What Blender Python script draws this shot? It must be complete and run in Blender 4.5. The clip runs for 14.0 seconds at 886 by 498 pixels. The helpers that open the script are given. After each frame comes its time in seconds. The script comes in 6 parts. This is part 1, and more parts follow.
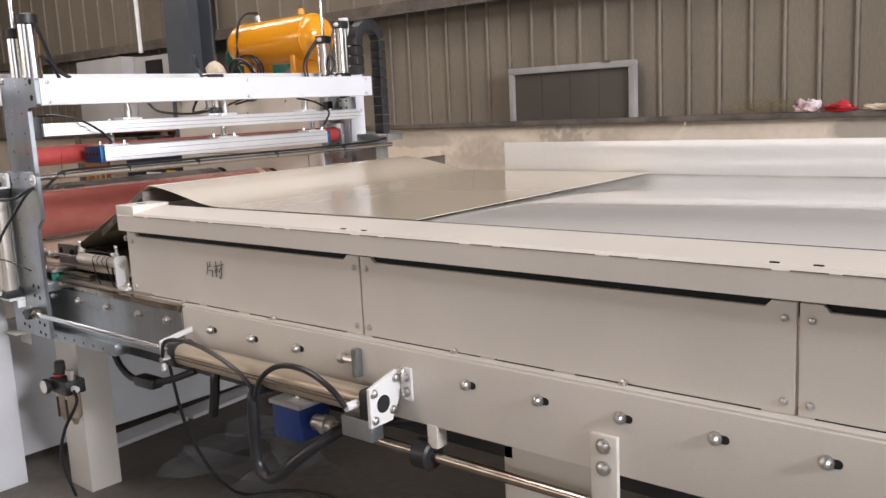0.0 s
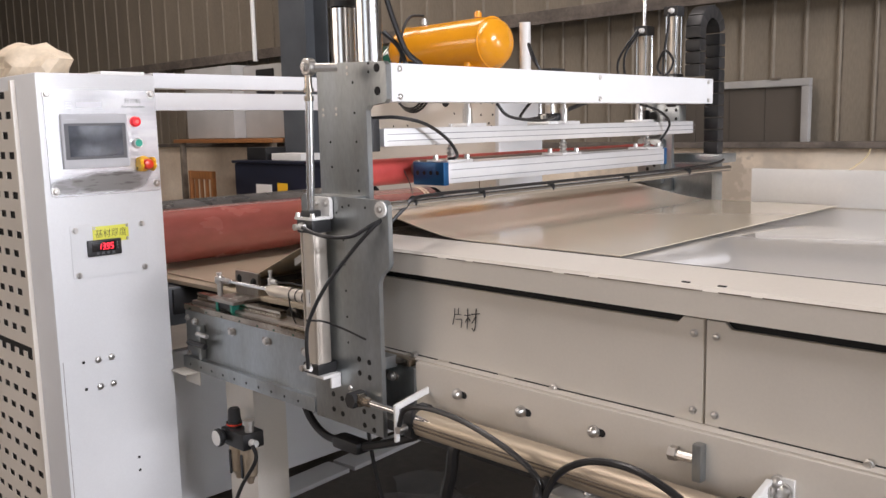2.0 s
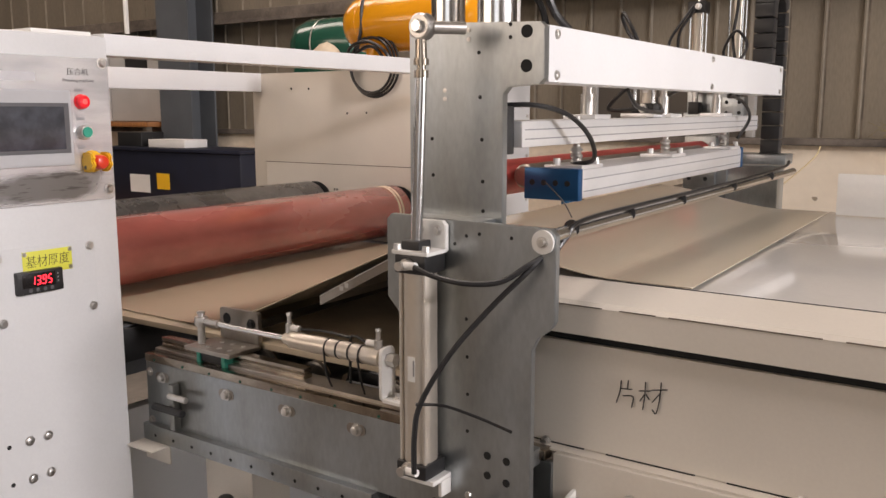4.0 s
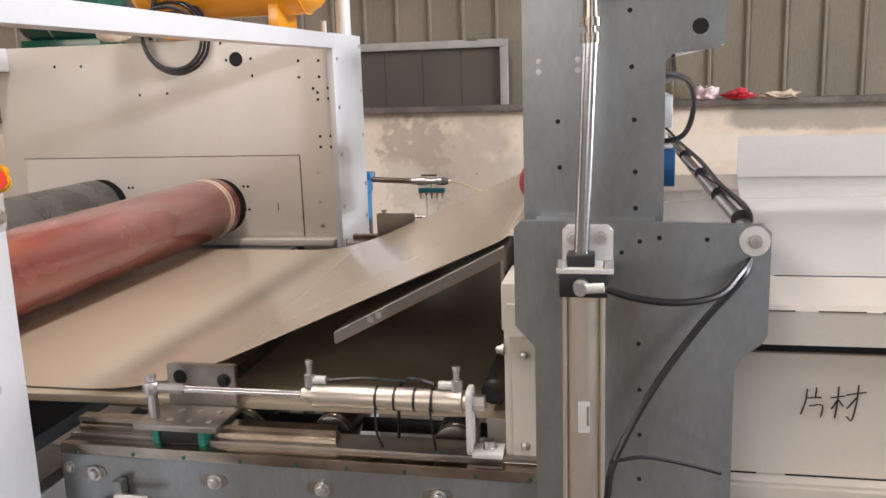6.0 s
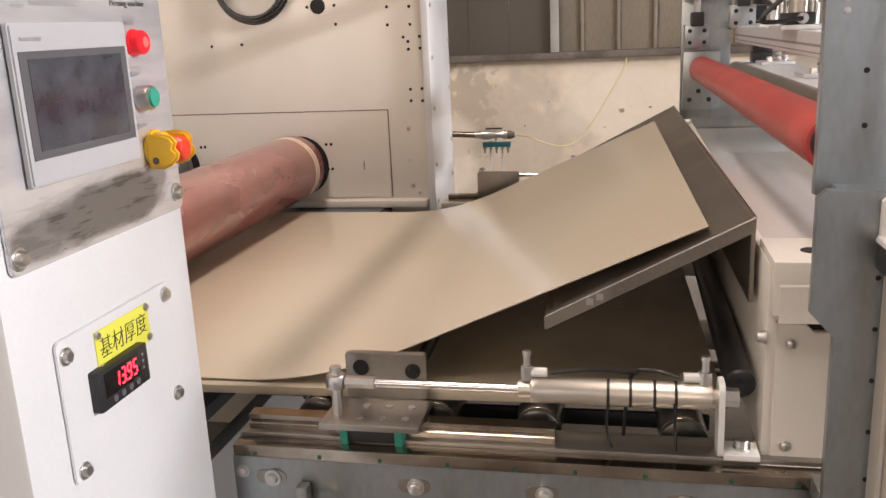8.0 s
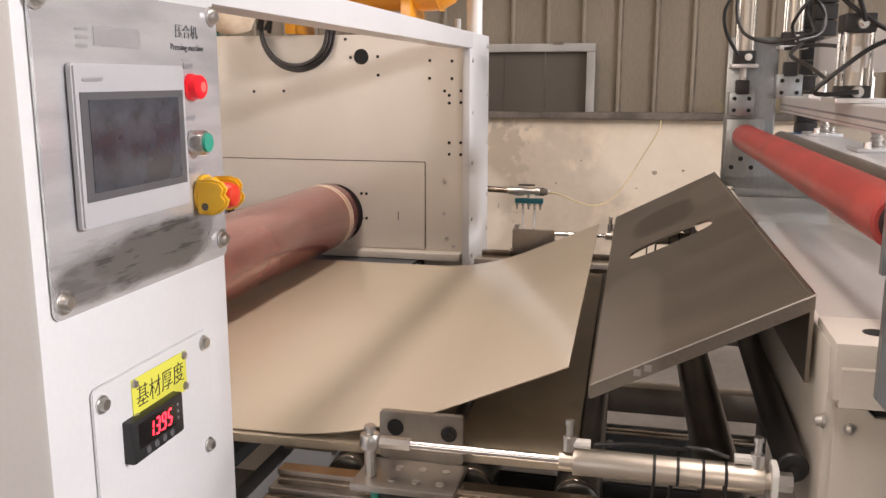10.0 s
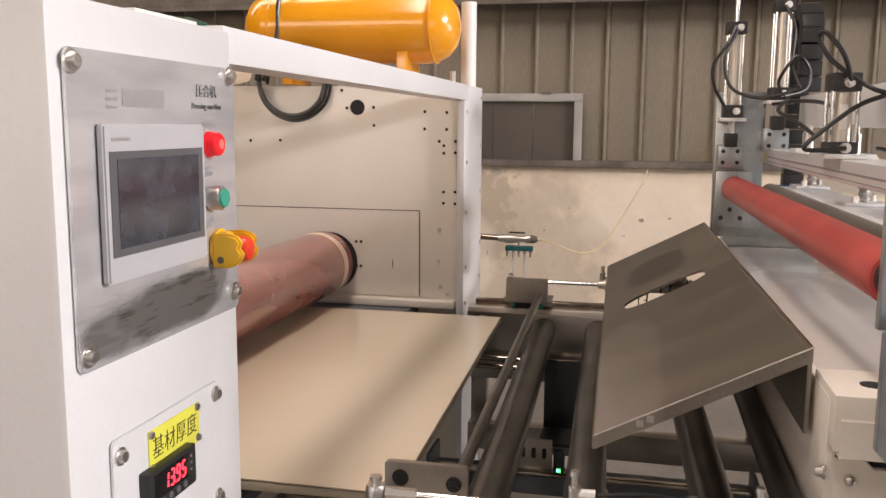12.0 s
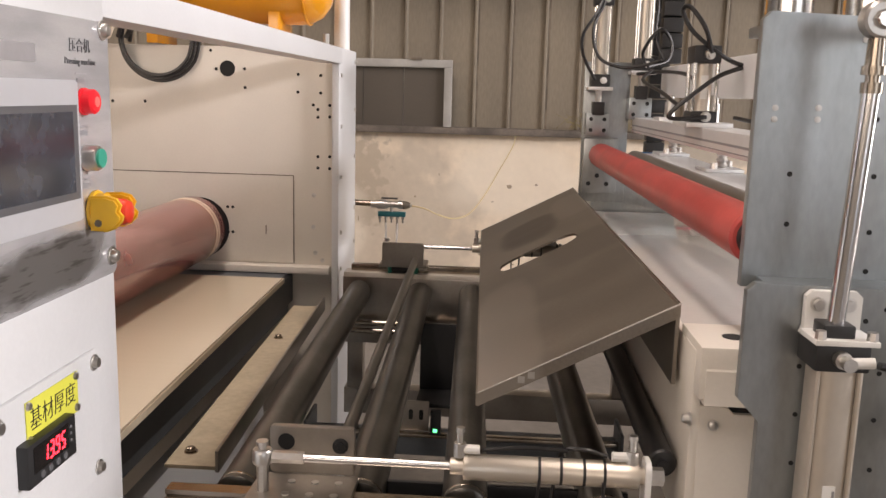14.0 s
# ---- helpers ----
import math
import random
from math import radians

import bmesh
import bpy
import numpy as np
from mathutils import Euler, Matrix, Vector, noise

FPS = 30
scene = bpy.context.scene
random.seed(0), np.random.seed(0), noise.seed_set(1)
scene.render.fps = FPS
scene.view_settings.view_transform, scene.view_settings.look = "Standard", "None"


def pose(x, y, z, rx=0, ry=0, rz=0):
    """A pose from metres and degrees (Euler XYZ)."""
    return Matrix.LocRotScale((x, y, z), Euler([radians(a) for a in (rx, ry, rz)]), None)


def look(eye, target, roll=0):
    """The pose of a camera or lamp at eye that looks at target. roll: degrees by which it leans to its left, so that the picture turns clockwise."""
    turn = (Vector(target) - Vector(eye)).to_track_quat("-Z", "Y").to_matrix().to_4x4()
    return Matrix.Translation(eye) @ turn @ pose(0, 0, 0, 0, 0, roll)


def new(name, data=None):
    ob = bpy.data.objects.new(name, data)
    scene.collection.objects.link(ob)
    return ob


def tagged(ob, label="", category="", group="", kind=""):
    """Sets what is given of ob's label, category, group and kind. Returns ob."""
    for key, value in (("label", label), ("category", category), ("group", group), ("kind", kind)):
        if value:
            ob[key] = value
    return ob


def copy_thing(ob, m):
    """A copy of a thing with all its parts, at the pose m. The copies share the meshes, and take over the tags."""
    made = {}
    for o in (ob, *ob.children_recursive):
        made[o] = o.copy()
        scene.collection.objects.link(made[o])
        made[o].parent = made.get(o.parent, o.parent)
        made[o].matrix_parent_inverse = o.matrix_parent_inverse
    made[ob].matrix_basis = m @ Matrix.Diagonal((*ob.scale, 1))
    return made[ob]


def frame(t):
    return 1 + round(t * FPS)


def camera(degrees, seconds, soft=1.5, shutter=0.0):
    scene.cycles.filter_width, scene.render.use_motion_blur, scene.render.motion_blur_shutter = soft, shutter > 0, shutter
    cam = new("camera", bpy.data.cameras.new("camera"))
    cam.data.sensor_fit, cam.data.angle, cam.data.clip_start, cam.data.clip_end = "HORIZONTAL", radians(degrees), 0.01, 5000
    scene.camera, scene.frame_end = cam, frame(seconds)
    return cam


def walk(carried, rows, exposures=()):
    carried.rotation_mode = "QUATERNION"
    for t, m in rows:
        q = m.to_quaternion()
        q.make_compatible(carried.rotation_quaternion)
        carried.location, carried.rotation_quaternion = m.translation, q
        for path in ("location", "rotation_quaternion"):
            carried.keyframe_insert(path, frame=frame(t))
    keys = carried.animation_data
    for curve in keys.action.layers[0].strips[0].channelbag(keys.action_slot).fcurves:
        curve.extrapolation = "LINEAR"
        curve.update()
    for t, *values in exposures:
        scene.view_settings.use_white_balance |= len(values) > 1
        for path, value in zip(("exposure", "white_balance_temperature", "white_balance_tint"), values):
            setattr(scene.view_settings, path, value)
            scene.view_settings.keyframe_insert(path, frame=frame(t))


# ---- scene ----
cam = camera(54.1, 14.0)
PATH = [
    (0, (-0.592, 0.164, 1.36), (-1.875, 1.664, 1.035), -2.8),
    (0.5, (-0.785, 0.109, 1.371), (-2.05, 1.63, 1.078), -2.4),
    (1, (-0.953, 0.067, 1.368), (-2.235, 1.576, 1.087), -2.0),
    (1.5, (-1.152, 0.124, 1.378), (-2.497, 1.579, 1.106), -2.3),
    (2, (-1.346, 0.181, 1.369), (-2.739, 1.588, 1.088), -1.3),
    (2.2, (-1.433, 0.188, 1.364), (-2.82, 1.601, 1.076), -1.0),
    (4.3, (-2.319, 0.32, 1.395), (-3.302, 2.029, 1.064), -0.5),
    (4.5, (-2.412, 0.309, 1.408), (-3.274, 2.081, 1.064), -1.1),
    (5, (-2.594, 0.315, 1.415), (-3.219, 2.18, 1.053), -2.2),
    (5.5, (-2.789, 0.352, 1.406), (-3.297, 2.252, 1.041), -3.1),
    (6, (-2.964, 0.351, 1.4), (-3.382, 2.268, 1.011), -1.9),
    (6.5, (-3.148, 0.308, 1.406), (-3.514, 2.23, 0.992), -2.3),
    (7, (-3.254, 0.31, 1.416), (-3.657, 2.209, 0.938), -3.1),
    (7.2, (-3.275, 0.351, 1.412), (-3.688, 2.243, 0.914), -3.2),
    (9.3, (-3.375, 0.505, 1.401), (-3.797, 2.398, 0.91), -1.1),
    (9.5, (-3.38, 0.503, 1.397), (-3.832, 2.394, 0.93), -0.7),
    (10, (-3.37, 0.492, 1.412), (-3.831, 2.4, 1.028), -0.0),
    (10.5, (-3.345, 0.478, 1.421), (-3.792, 2.403, 1.11), 0.1),
    (11, (-3.342, 0.483, 1.422), (-3.809, 2.408, 1.148), 0.5),
    (11.5, (-3.345, 0.485, 1.423), (-3.822, 2.409, 1.157), 0.7),
    (12, (-3.395, 0.46, 1.428), (-3.825, 2.393, 1.145), 0.4),
    (12.5, (-3.447, 0.437, 1.424), (-3.755, 2.386, 1.1), 0.6),
    (13, (-3.45, 0.443, 1.42), (-3.66, 2.4, 1.066), 1.3),
    (13.5, (-3.434, 0.438, 1.423), (-3.59, 2.401, 1.071), 1.7),
    (14, (-3.42, 0.447, 1.423), (-3.545, 2.411, 1.07), 1.5),
]
walk(cam, [(t, look(eye, target, roll)) for t, eye, target, roll in PATH],
     exposures=[(0, 0.07, 6550, 19), (1.0, 0.0, 6550, 19), (2.2, 0.0, 6650, 19), (4.5, -0.16, 7350, 22), (5.0, 0.10, 6950, 21), (5.5, 0.20, 6600, 18), (6.0, 0.28, 6550, 18), (6.5, 0.33, 6550, 17), (7.0, 0.36, 7050, 20), (9.5, 0.26, 7050, 21), (11.0, 0.24, 7250, 22), (14, 0.24, 7200, 21)])

# ---- light ----
SUN_UP, SUN_ROUND = radians(48), radians(120)
world = bpy.data.worlds.new("world")
scene.world = world
world.use_nodes = True
wn = world.node_tree.nodes
sky = wn.new("ShaderNodeTexSky")
sky.sky_type, sky.sun_disc, sky.sun_elevation, sky.sun_rotation = "NISHITA", False, SUN_UP, SUN_ROUND
wn["Background"].inputs["Strength"].default_value = 0.12
world.node_tree.links.new(sky.outputs["Color"], wn["Background"].inputs["Color"])


def opening_light(name, eye, target, wide, high, watts, colour):
    """An area lamp for the daylight through an unseen opening of the hall."""
    data = bpy.data.lights.new(name, "AREA")
    data.shape, data.size, data.size_y, data.energy, data.color = "RECTANGLE", wide, high, watts, colour
    lamp = new(name, data)
    lamp.matrix_world = look(eye, target)
    return lamp


opening_light("gate_daylight", (6.9, 0.8, 4.65), (-3.5, 1.8, 1.2), 3.4, 0.75, 1080, (0.88, 0.94, 1.0))
opening_light("low_gate_daylight", (6.9, 4.0, 1.45), (-3.5, 2.2, 0.9), 4.2, 2.3, 270, (0.84, 0.93, 1.0))
opening_light("window_daylight", (-8.0, -6.9, 3.3), (-3.5, 1.6, 1.0), 8.0, 2.0, 195, (1.0, 0.88, 0.72))
opening_light("door_daylight", (1.6, -6.95, 1.95), (1.0, 1.6, 1.2), 4.6, 3.2, 48, (0.86, 0.94, 1.0))
over = opening_light("skylight_daylight_a", (-4.3, 0.8, 5.45), (-4.3, 0.8, 0), 0.6, 4.8, 125, (1.0, 0.95, 0.87))
over.matrix_world = Matrix.Translation((-4.3, 0.8, 5.45))
# Added fill lamp over the far end; no skylight is known there.
opening_light("skylight_daylight_b", (-9.0, 3.5, 5.45), (-9.0, 3.5, 0), 7.0, 1.2, 150, (1.0, 0.94, 0.85))


# ---- materials ----
def mat(name, colour, rough=0.5, metal=0.0, vary=0.15, scale=6.0, fine=90.0, bump=0.0, coat=0.0, tint=None, spec=0.5, emit=0.0, stretch=None):
    """Paint, metal or plastic with soft patches, fine grain and slight relief, at real-world size."""
    m = bpy.data.materials.new(name)
    m.use_nodes = True
    n, link = m.node_tree.nodes, m.node_tree.links.new
    bsdf = n["Principled BSDF"]
    bsdf.inputs["Metallic"].default_value = metal
    bsdf.inputs["Coat Weight"].default_value = coat
    bsdf.inputs["Coat Roughness"].default_value = 0.12
    bsdf.inputs["Specular IOR Level"].default_value = spec
    where = n.new("ShaderNodeTexCoord")
    source = where.outputs["Object"]
    if stretch:
        mapping = n.new("ShaderNodeMapping")
        mapping.inputs["Scale"].default_value = stretch
        link(source, mapping.inputs["Vector"])
        source = mapping.outputs["Vector"]
    big, small = n.new("ShaderNodeTexNoise"), n.new("ShaderNodeTexNoise")
    big.inputs["Scale"].default_value, small.inputs["Scale"].default_value = scale, fine
    big.inputs["Detail"].default_value, small.inputs["Detail"].default_value = 4.0, 3.0
    for tex in (big, small):
        link(source, tex.inputs["Vector"])
    other = tint or tuple(c * (1 - 1.6 * vary) for c in colour)
    ramp = n.new("ShaderNodeValToRGB")
    ramp.color_ramp.elements[0].position, ramp.color_ramp.elements[1].position = 0.36, 0.66
    ramp.color_ramp.elements[0].color, ramp.color_ramp.elements[1].color = (*other, 1), (*colour, 1)
    link(big.outputs["Fac"], ramp.inputs["Fac"])
    grain = n.new("ShaderNodeMix")
    grain.data_type, grain.blend_type = "RGBA", "MULTIPLY"
    grain.inputs["Factor"].default_value = min(1.0, vary * 1.5)
    link(ramp.outputs["Color"], grain.inputs["A"])
    link(small.outputs["Fac"], grain.inputs["B"])
    bright = n.new("ShaderNodeMix")
    bright.data_type, bright.blend_type = "RGBA", "MULTIPLY"
    bright.inputs["Factor"].default_value = 1.0
    up = 1 + 0.5 * min(1.0, vary * 1.5)
    bright.inputs["B"].default_value = (up, up, up, 1)
    link(grain.outputs["Result"], bright.inputs["A"])
    link(bright.outputs["Result"], bsdf.inputs["Base Color"])
    gloss = n.new("ShaderNodeMapRange")
    gloss.inputs["To Min"].default_value, gloss.inputs["To Max"].default_value = max(0.02, rough - 0.4 * rough * min(1, vary * 3)), min(1, rough + 0.4 * rough * min(1, vary * 3))
    link(big.outputs["Fac"], gloss.inputs["Value"])
    link(gloss.outputs["Result"], bsdf.inputs["Roughness"])
    if bump:
        relief = n.new("ShaderNodeBump")
        relief.inputs["Strength"].default_value, relief.inputs["Distance"].default_value = min(1.0, bump), 0.002
        link(small.outputs["Fac"], relief.inputs["Height"])
        link(relief.outputs["Normal"], bsdf.inputs["Normal"])
    if emit:
        bsdf.inputs["Emission Color"].default_value = (*colour, 1)
        bsdf.inputs["Emission Strength"].default_value = emit
    return m


def blotch(m, colour, spots, axes, scale=8.0, ragged=0.6, rough=None, grain=(1, 1, 1)):
    """Soft-edged patches and stains of another colour on a material; spots are (centre, centre, half width, half
    height, strength).
    """
    n, link = m.node_tree.nodes, m.node_tree.links.new
    bsdf = n["Principled BSDF"]
    where, axis, tex = n.new("ShaderNodeTexCoord"), n.new("ShaderNodeSeparateXYZ"), n.new("ShaderNodeTexNoise")
    tex.inputs["Scale"].default_value, tex.inputs["Detail"].default_value = scale, 5.0
    stretch = n.new("ShaderNodeMapping")
    stretch.inputs["Scale"].default_value = grain
    link(where.outputs["Object"], stretch.inputs["Vector"])
    link(stretch.outputs["Vector"], tex.inputs["Vector"])
    link(where.outputs["Object"], axis.inputs["Vector"])

    def calc(kind, a, b):
        node = n.new("ShaderNodeMath")
        node.operation = kind
        for socket, value in zip(node.inputs, (a, b)):
            if isinstance(value, (int, float)):
                socket.default_value = value
            else:
                link(value, socket)
        return node.outputs[0]

    total = None
    for cu, cv, hu, hv, strength in spots:
        du = calc("DIVIDE", calc("SUBTRACT", axis.outputs[axes[0]], cu), hu)
        dv = calc("DIVIDE", calc("SUBTRACT", axis.outputs[axes[1]], cv), hv)
        d = calc("ADD", calc("POWER", calc("ABSOLUTE", du, 0), 3.0), calc("POWER", calc("ABSOLUTE", dv, 0), 3.0))
        d = calc("ADD", d, calc("MULTIPLY", calc("SUBTRACT", tex.outputs["Fac"], 0.5), 4.0 * ragged))
        edge = n.new("ShaderNodeMapRange")
        edge.interpolation_type = "SMOOTHSTEP"
        for key, value in (("From Min", 0.35), ("From Max", 1.25), ("To Min", strength), ("To Max", 0.0)):
            edge.inputs[key].default_value = value
        link(d, edge.inputs["Value"])
        total = edge.outputs["Result"] if total is None else calc("MAXIMUM", total, edge.outputs["Result"])
    mix = n.new("ShaderNodeMix")
    mix.data_type = "RGBA"
    link(bsdf.inputs["Base Color"].links[0].from_socket, mix.inputs["A"])
    mix.inputs["B"].default_value = (*colour, 1)
    link(total, mix.inputs["Factor"])
    link(mix.outputs["Result"], bsdf.inputs["Base Color"])
    if rough is not None:
        blend = n.new("ShaderNodeMix")
        link(bsdf.inputs["Roughness"].links[0].from_socket, blend.inputs["A"])
        blend.inputs["B"].default_value = rough
        link(total, blend.inputs["Factor"])
        link(blend.outputs["Result"], bsdf.inputs["Roughness"])
    return m


PAINT = mat("ivory_paint", (0.71, 0.66, 0.585), 0.38, vary=0.05, scale=3, fine=160, bump=0.1)
WHITE = mat("white_paint", (0.74, 0.745, 0.75), 0.35, vary=0.04, scale=3, fine=160, bump=0.1)
ZINC = mat("zinc_plate", (0.42, 0.46, 0.485), 0.31, 0.88, vary=0.18, scale=5, fine=120, bump=0.1, tint=(0.29, 0.295, 0.28), stretch=(1, 1, 0.4))
STEEL = mat("bright_steel", (0.70, 0.68, 0.65), 0.36, 1.0, vary=0.12, scale=9, fine=220)
CHROME = mat("chrome_rod", (0.70, 0.70, 0.70), 0.20, 1.0, vary=0.03)
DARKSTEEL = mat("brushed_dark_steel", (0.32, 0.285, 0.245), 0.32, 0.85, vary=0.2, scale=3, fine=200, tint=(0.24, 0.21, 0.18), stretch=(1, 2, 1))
# Darker soft patches by the slot, paler ones towards the edges.
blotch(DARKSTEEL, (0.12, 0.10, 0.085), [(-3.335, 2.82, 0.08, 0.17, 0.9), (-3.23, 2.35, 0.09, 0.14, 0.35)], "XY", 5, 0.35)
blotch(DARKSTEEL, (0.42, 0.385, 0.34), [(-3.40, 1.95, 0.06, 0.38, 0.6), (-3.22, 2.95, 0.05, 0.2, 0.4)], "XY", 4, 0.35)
ROLLSTEEL = mat("dark_roller_steel", (0.17, 0.16, 0.145), 0.30, 0.8, vary=0.14, scale=6, tint=(0.10, 0.095, 0.085))
TANPLATE = mat("dusty_tan_plate", (0.52, 0.44, 0.32), 0.5, vary=0.25, scale=5, fine=60, tint=(0.36, 0.30, 0.215), bump=0.05)
RAIL = mat("ground_rail_steel", (0.50, 0.45, 0.38), 0.22, 1.0, vary=0.2, scale=8, tint=(0.25, 0.2, 0.16))
ALU = mat("anodised_aluminium", (0.80, 0.80, 0.80), 0.33, 0.55, vary=0.05, scale=6)
BARREL = mat("cylinder_aluminium", (0.68, 0.62, 0.54), 0.40, 0.8, vary=0.06, scale=8)
BLACK = mat("black_plastic", (0.022, 0.022, 0.023), 0.42, vary=0.2)
HOSE = mat("black_hose", (0.018, 0.018, 0.019), 0.35, vary=0.2)
SCREENBLACK = mat("black_meter_window", (0.012, 0.010, 0.010), 0.25, vary=0.1)
# Near-black paint for the shade inside holes, slots, gaps and recesses.
DARK = mat("recess_shade", (0.012, 0.012, 0.012), 0.8, vary=0.1)
RED = mat("red_rubber", (0.52, 0.075, 0.065), 0.42, vary=0.1, scale=7, tint=(0.36, 0.04, 0.035))
WRAP = mat("red_roller_in_clear_film", (0.45, 0.130, 0.108), 0.26, vary=0.2, scale=5, fine=28, bump=0.5, coat=1.0, tint=(0.33, 0.080, 0.068), stretch=(1, 0.5, 1))
GREYROLL = mat("grey_roller", (0.19, 0.18, 0.17), 0.28, 0.6, vary=0.3, scale=7, tint=(0.10, 0.095, 0.09))
SHEET = mat("glossy_sheet", (0.63, 0.545, 0.42), 0.2, vary=0.03, scale=2, fine=60, coat=0.5)
SHEET.node_tree.nodes["Principled BSDF"].inputs["Coat Roughness"].default_value = 0.11
BOARD = mat("board_edge", (0.56, 0.47, 0.345), 0.3, vary=0.1, scale=10)
TABLETOP = mat("glossy_table_sheet", (0.75, 0.735, 0.705), 0.16, 0.0, vary=0.05, scale=1.5, tint=(0.69, 0.68, 0.655), coat=0.8)
TABLETOP.node_tree.nodes["Principled BSDF"].inputs["Coat Roughness"].default_value = 0.06
ORANGE = mat("orange_enamel", (0.83, 0.34, 0.012), 0.20, vary=0.04, coat=0.5)
GREEN = mat("dark_green_enamel", (0.012, 0.085, 0.055), 0.2, vary=0.08, coat=0.5)
TEAL = mat("teal_plastic", (0.02, 0.30, 0.22), 0.4, vary=0.1)
BLUE = mat("blue_enamel", (0.02, 0.06, 0.26), 0.35, vary=0.12)
BLUECAP = mat("blue_anodised_cap", (0.015, 0.10, 0.25), 0.3, 0.5, vary=0.1)
YELLOW = mat("yellow_label", (0.74, 0.72, 0.09), 0.5, vary=0.04)
KNOBYELLOW = mat("yellow_knob", (0.88, 0.50, 0.03), 0.35, vary=0.04)
KNOBRED = mat("red_knob", (0.75, 0.05, 0.02), 0.3, vary=0.04)
LAMPRED = mat("lit_red_lens", (0.80, 0.02, 0.03), 0.15, vary=0.02, emit=0.22)
LAMPCORE = mat("glowing_red_core", (1.0, 0.10, 0.09), 0.3, vary=0.02, emit=0.7)
LAMPGREEN = mat("green_lens", (0.02, 0.36, 0.25), 0.3, vary=0.04)
LEDGREEN = mat("green_led", (0.05, 1.0, 0.3), 0.3, vary=0.02, emit=3.0)
DIGITS = mat("red_led_digits", (1.0, 0.03, 0.05), 0.3, vary=0.02, emit=4.0)
BEZEL = mat("grey_bezel", (0.47, 0.47, 0.48), 0.4, vary=0.04)
BEZELDARK = mat("dark_bezel", (0.11, 0.11, 0.115), 0.35, vary=0.05)
SCREEN = mat("dark_screen_glass", (0.06, 0.068, 0.085), 0.16, vary=0.3, scale=30, spec=0.6, coat=0.45)
SCREEN.node_tree.nodes["Principled BSDF"].inputs["Coat Roughness"].default_value = 0.10
PANELSTEEL = mat("brushed_panel", (0.80, 0.80, 0.81), 0.24, 0.6, vary=0.10, scale=7, fine=260, tint=(0.62, 0.62, 0.64), stretch=(1, 1, 5))
blotch(PANELSTEEL, (0.085, 0.075, 0.065), [(1.345, 1.224, 0.135, 0.032, 0.95), (1.215, 1.216, 0.05, 0.024, 0.75), (1.445, 1.238, 0.03, 0.02, 0.6)], "YZ", 24, 0.5, rough=0.34, grain=(1, 0.6, 1.2))
blotch(PANELSTEEL, (0.42, 0.41, 0.40), [(1.32, 1.224, 0.15, 0.03, 0.35)], "YZ", 110, 1.8, grain=(1, 0.18, 1.6))
INK = mat("black_ink", (0.02, 0.018, 0.018), 0.6, vary=0.1)
GREYINK = mat("grey_print", (0.28, 0.28, 0.29), 0.5, vary=0.1)
PLASTER = mat("stained_plaster", (0.78, 0.67, 0.53), 0.85, vary=0.14, scale=1.6, fine=24, bump=0.5, tint=(0.66, 0.54, 0.41))
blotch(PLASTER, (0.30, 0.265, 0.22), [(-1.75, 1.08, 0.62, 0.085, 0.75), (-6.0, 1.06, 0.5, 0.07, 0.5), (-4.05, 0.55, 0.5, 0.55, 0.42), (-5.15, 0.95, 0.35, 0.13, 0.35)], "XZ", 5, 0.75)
blotch(PLASTER, (0.42, 0.35, 0.27), [(-4.42, 0.82, 0.24, 0.34, 0.8), (-5.3, 0.7, 0.5, 0.3, 0.4)], "XZ", 17, 1.3)
blotch(PLASTER, (0.80, 0.72, 0.60), [(-3.3, 0.85, 0.45, 0.25, 0.5), (-4.6, 0.6, 0.3, 0.3, 0.5), (-2.4, 0.9, 0.5, 0.1, 0.5)], "XZ", 3, 0.6)
# Cooler copy of the ivory paint, the bluish daylight put into its colour.
CABINET = mat("daylit_cabinet_paint", (0.68, 0.685, 0.685), 0.36, vary=0.05, scale=3, fine=160, bump=0.1)
FAINT = mat("faint_print", (0.60, 0.60, 0.62), 0.4, 0.7, vary=0.1)
SOFTINK = mat("grey_black_print", (0.13, 0.13, 0.135), 0.5, vary=0.2)
BOWLBLUE = mat("clear_blue_bowl", (0.02, 0.19, 0.42), 0.25, vary=0.1, coat=0.4)
MANIFOLD = mat("teal_anodised", (0.03, 0.16, 0.18), 0.35, 0.5, vary=0.1)
STAIN = mat("brown_plaster_stain", (0.40, 0.32, 0.23), 0.9, vary=0.35, scale=14, tint=(0.27, 0.21, 0.15))
BRONZE = mat("bronze_tone_barrel", (0.56, 0.47, 0.35), 0.40, 0.55, vary=0.12, scale=6, tint=(0.44, 0.36, 0.27), stretch=(0.3, 1, 1))
DARKBROWN = mat("dark_brown", (0.20, 0.16, 0.12), 0.9, vary=0.3, scale=8)
CLADDING = mat("brown_cladding", (0.222, 0.186, 0.138), 0.75, vary=0.24, scale=1.8, fine=40, bump=0.15, tint=(0.18, 0.15, 0.112), stretch=(2, 1, 0.5))
CONCRETE = mat("dusty_concrete", (0.23, 0.205, 0.18), 0.7, vary=0.25, scale=1.5, fine=25, bump=0.4, tint=(0.13, 0.115, 0.10))
COPING = mat("grey_coping", (0.17, 0.14, 0.115), 0.85, vary=0.3, scale=5, fine=40, bump=0.4)
GREYPAINT = mat("grey_column_paint", (0.10, 0.11, 0.12), 0.55, vary=0.15, scale=3)
BOXGREY = mat("grey_cabinet_paint", (0.48, 0.47, 0.45), 0.5, vary=0.08, scale=3)
WOOD = mat("orange_wood", (0.36, 0.15, 0.05), 0.45, vary=0.2, scale=8, stretch=(6, 1, 1))
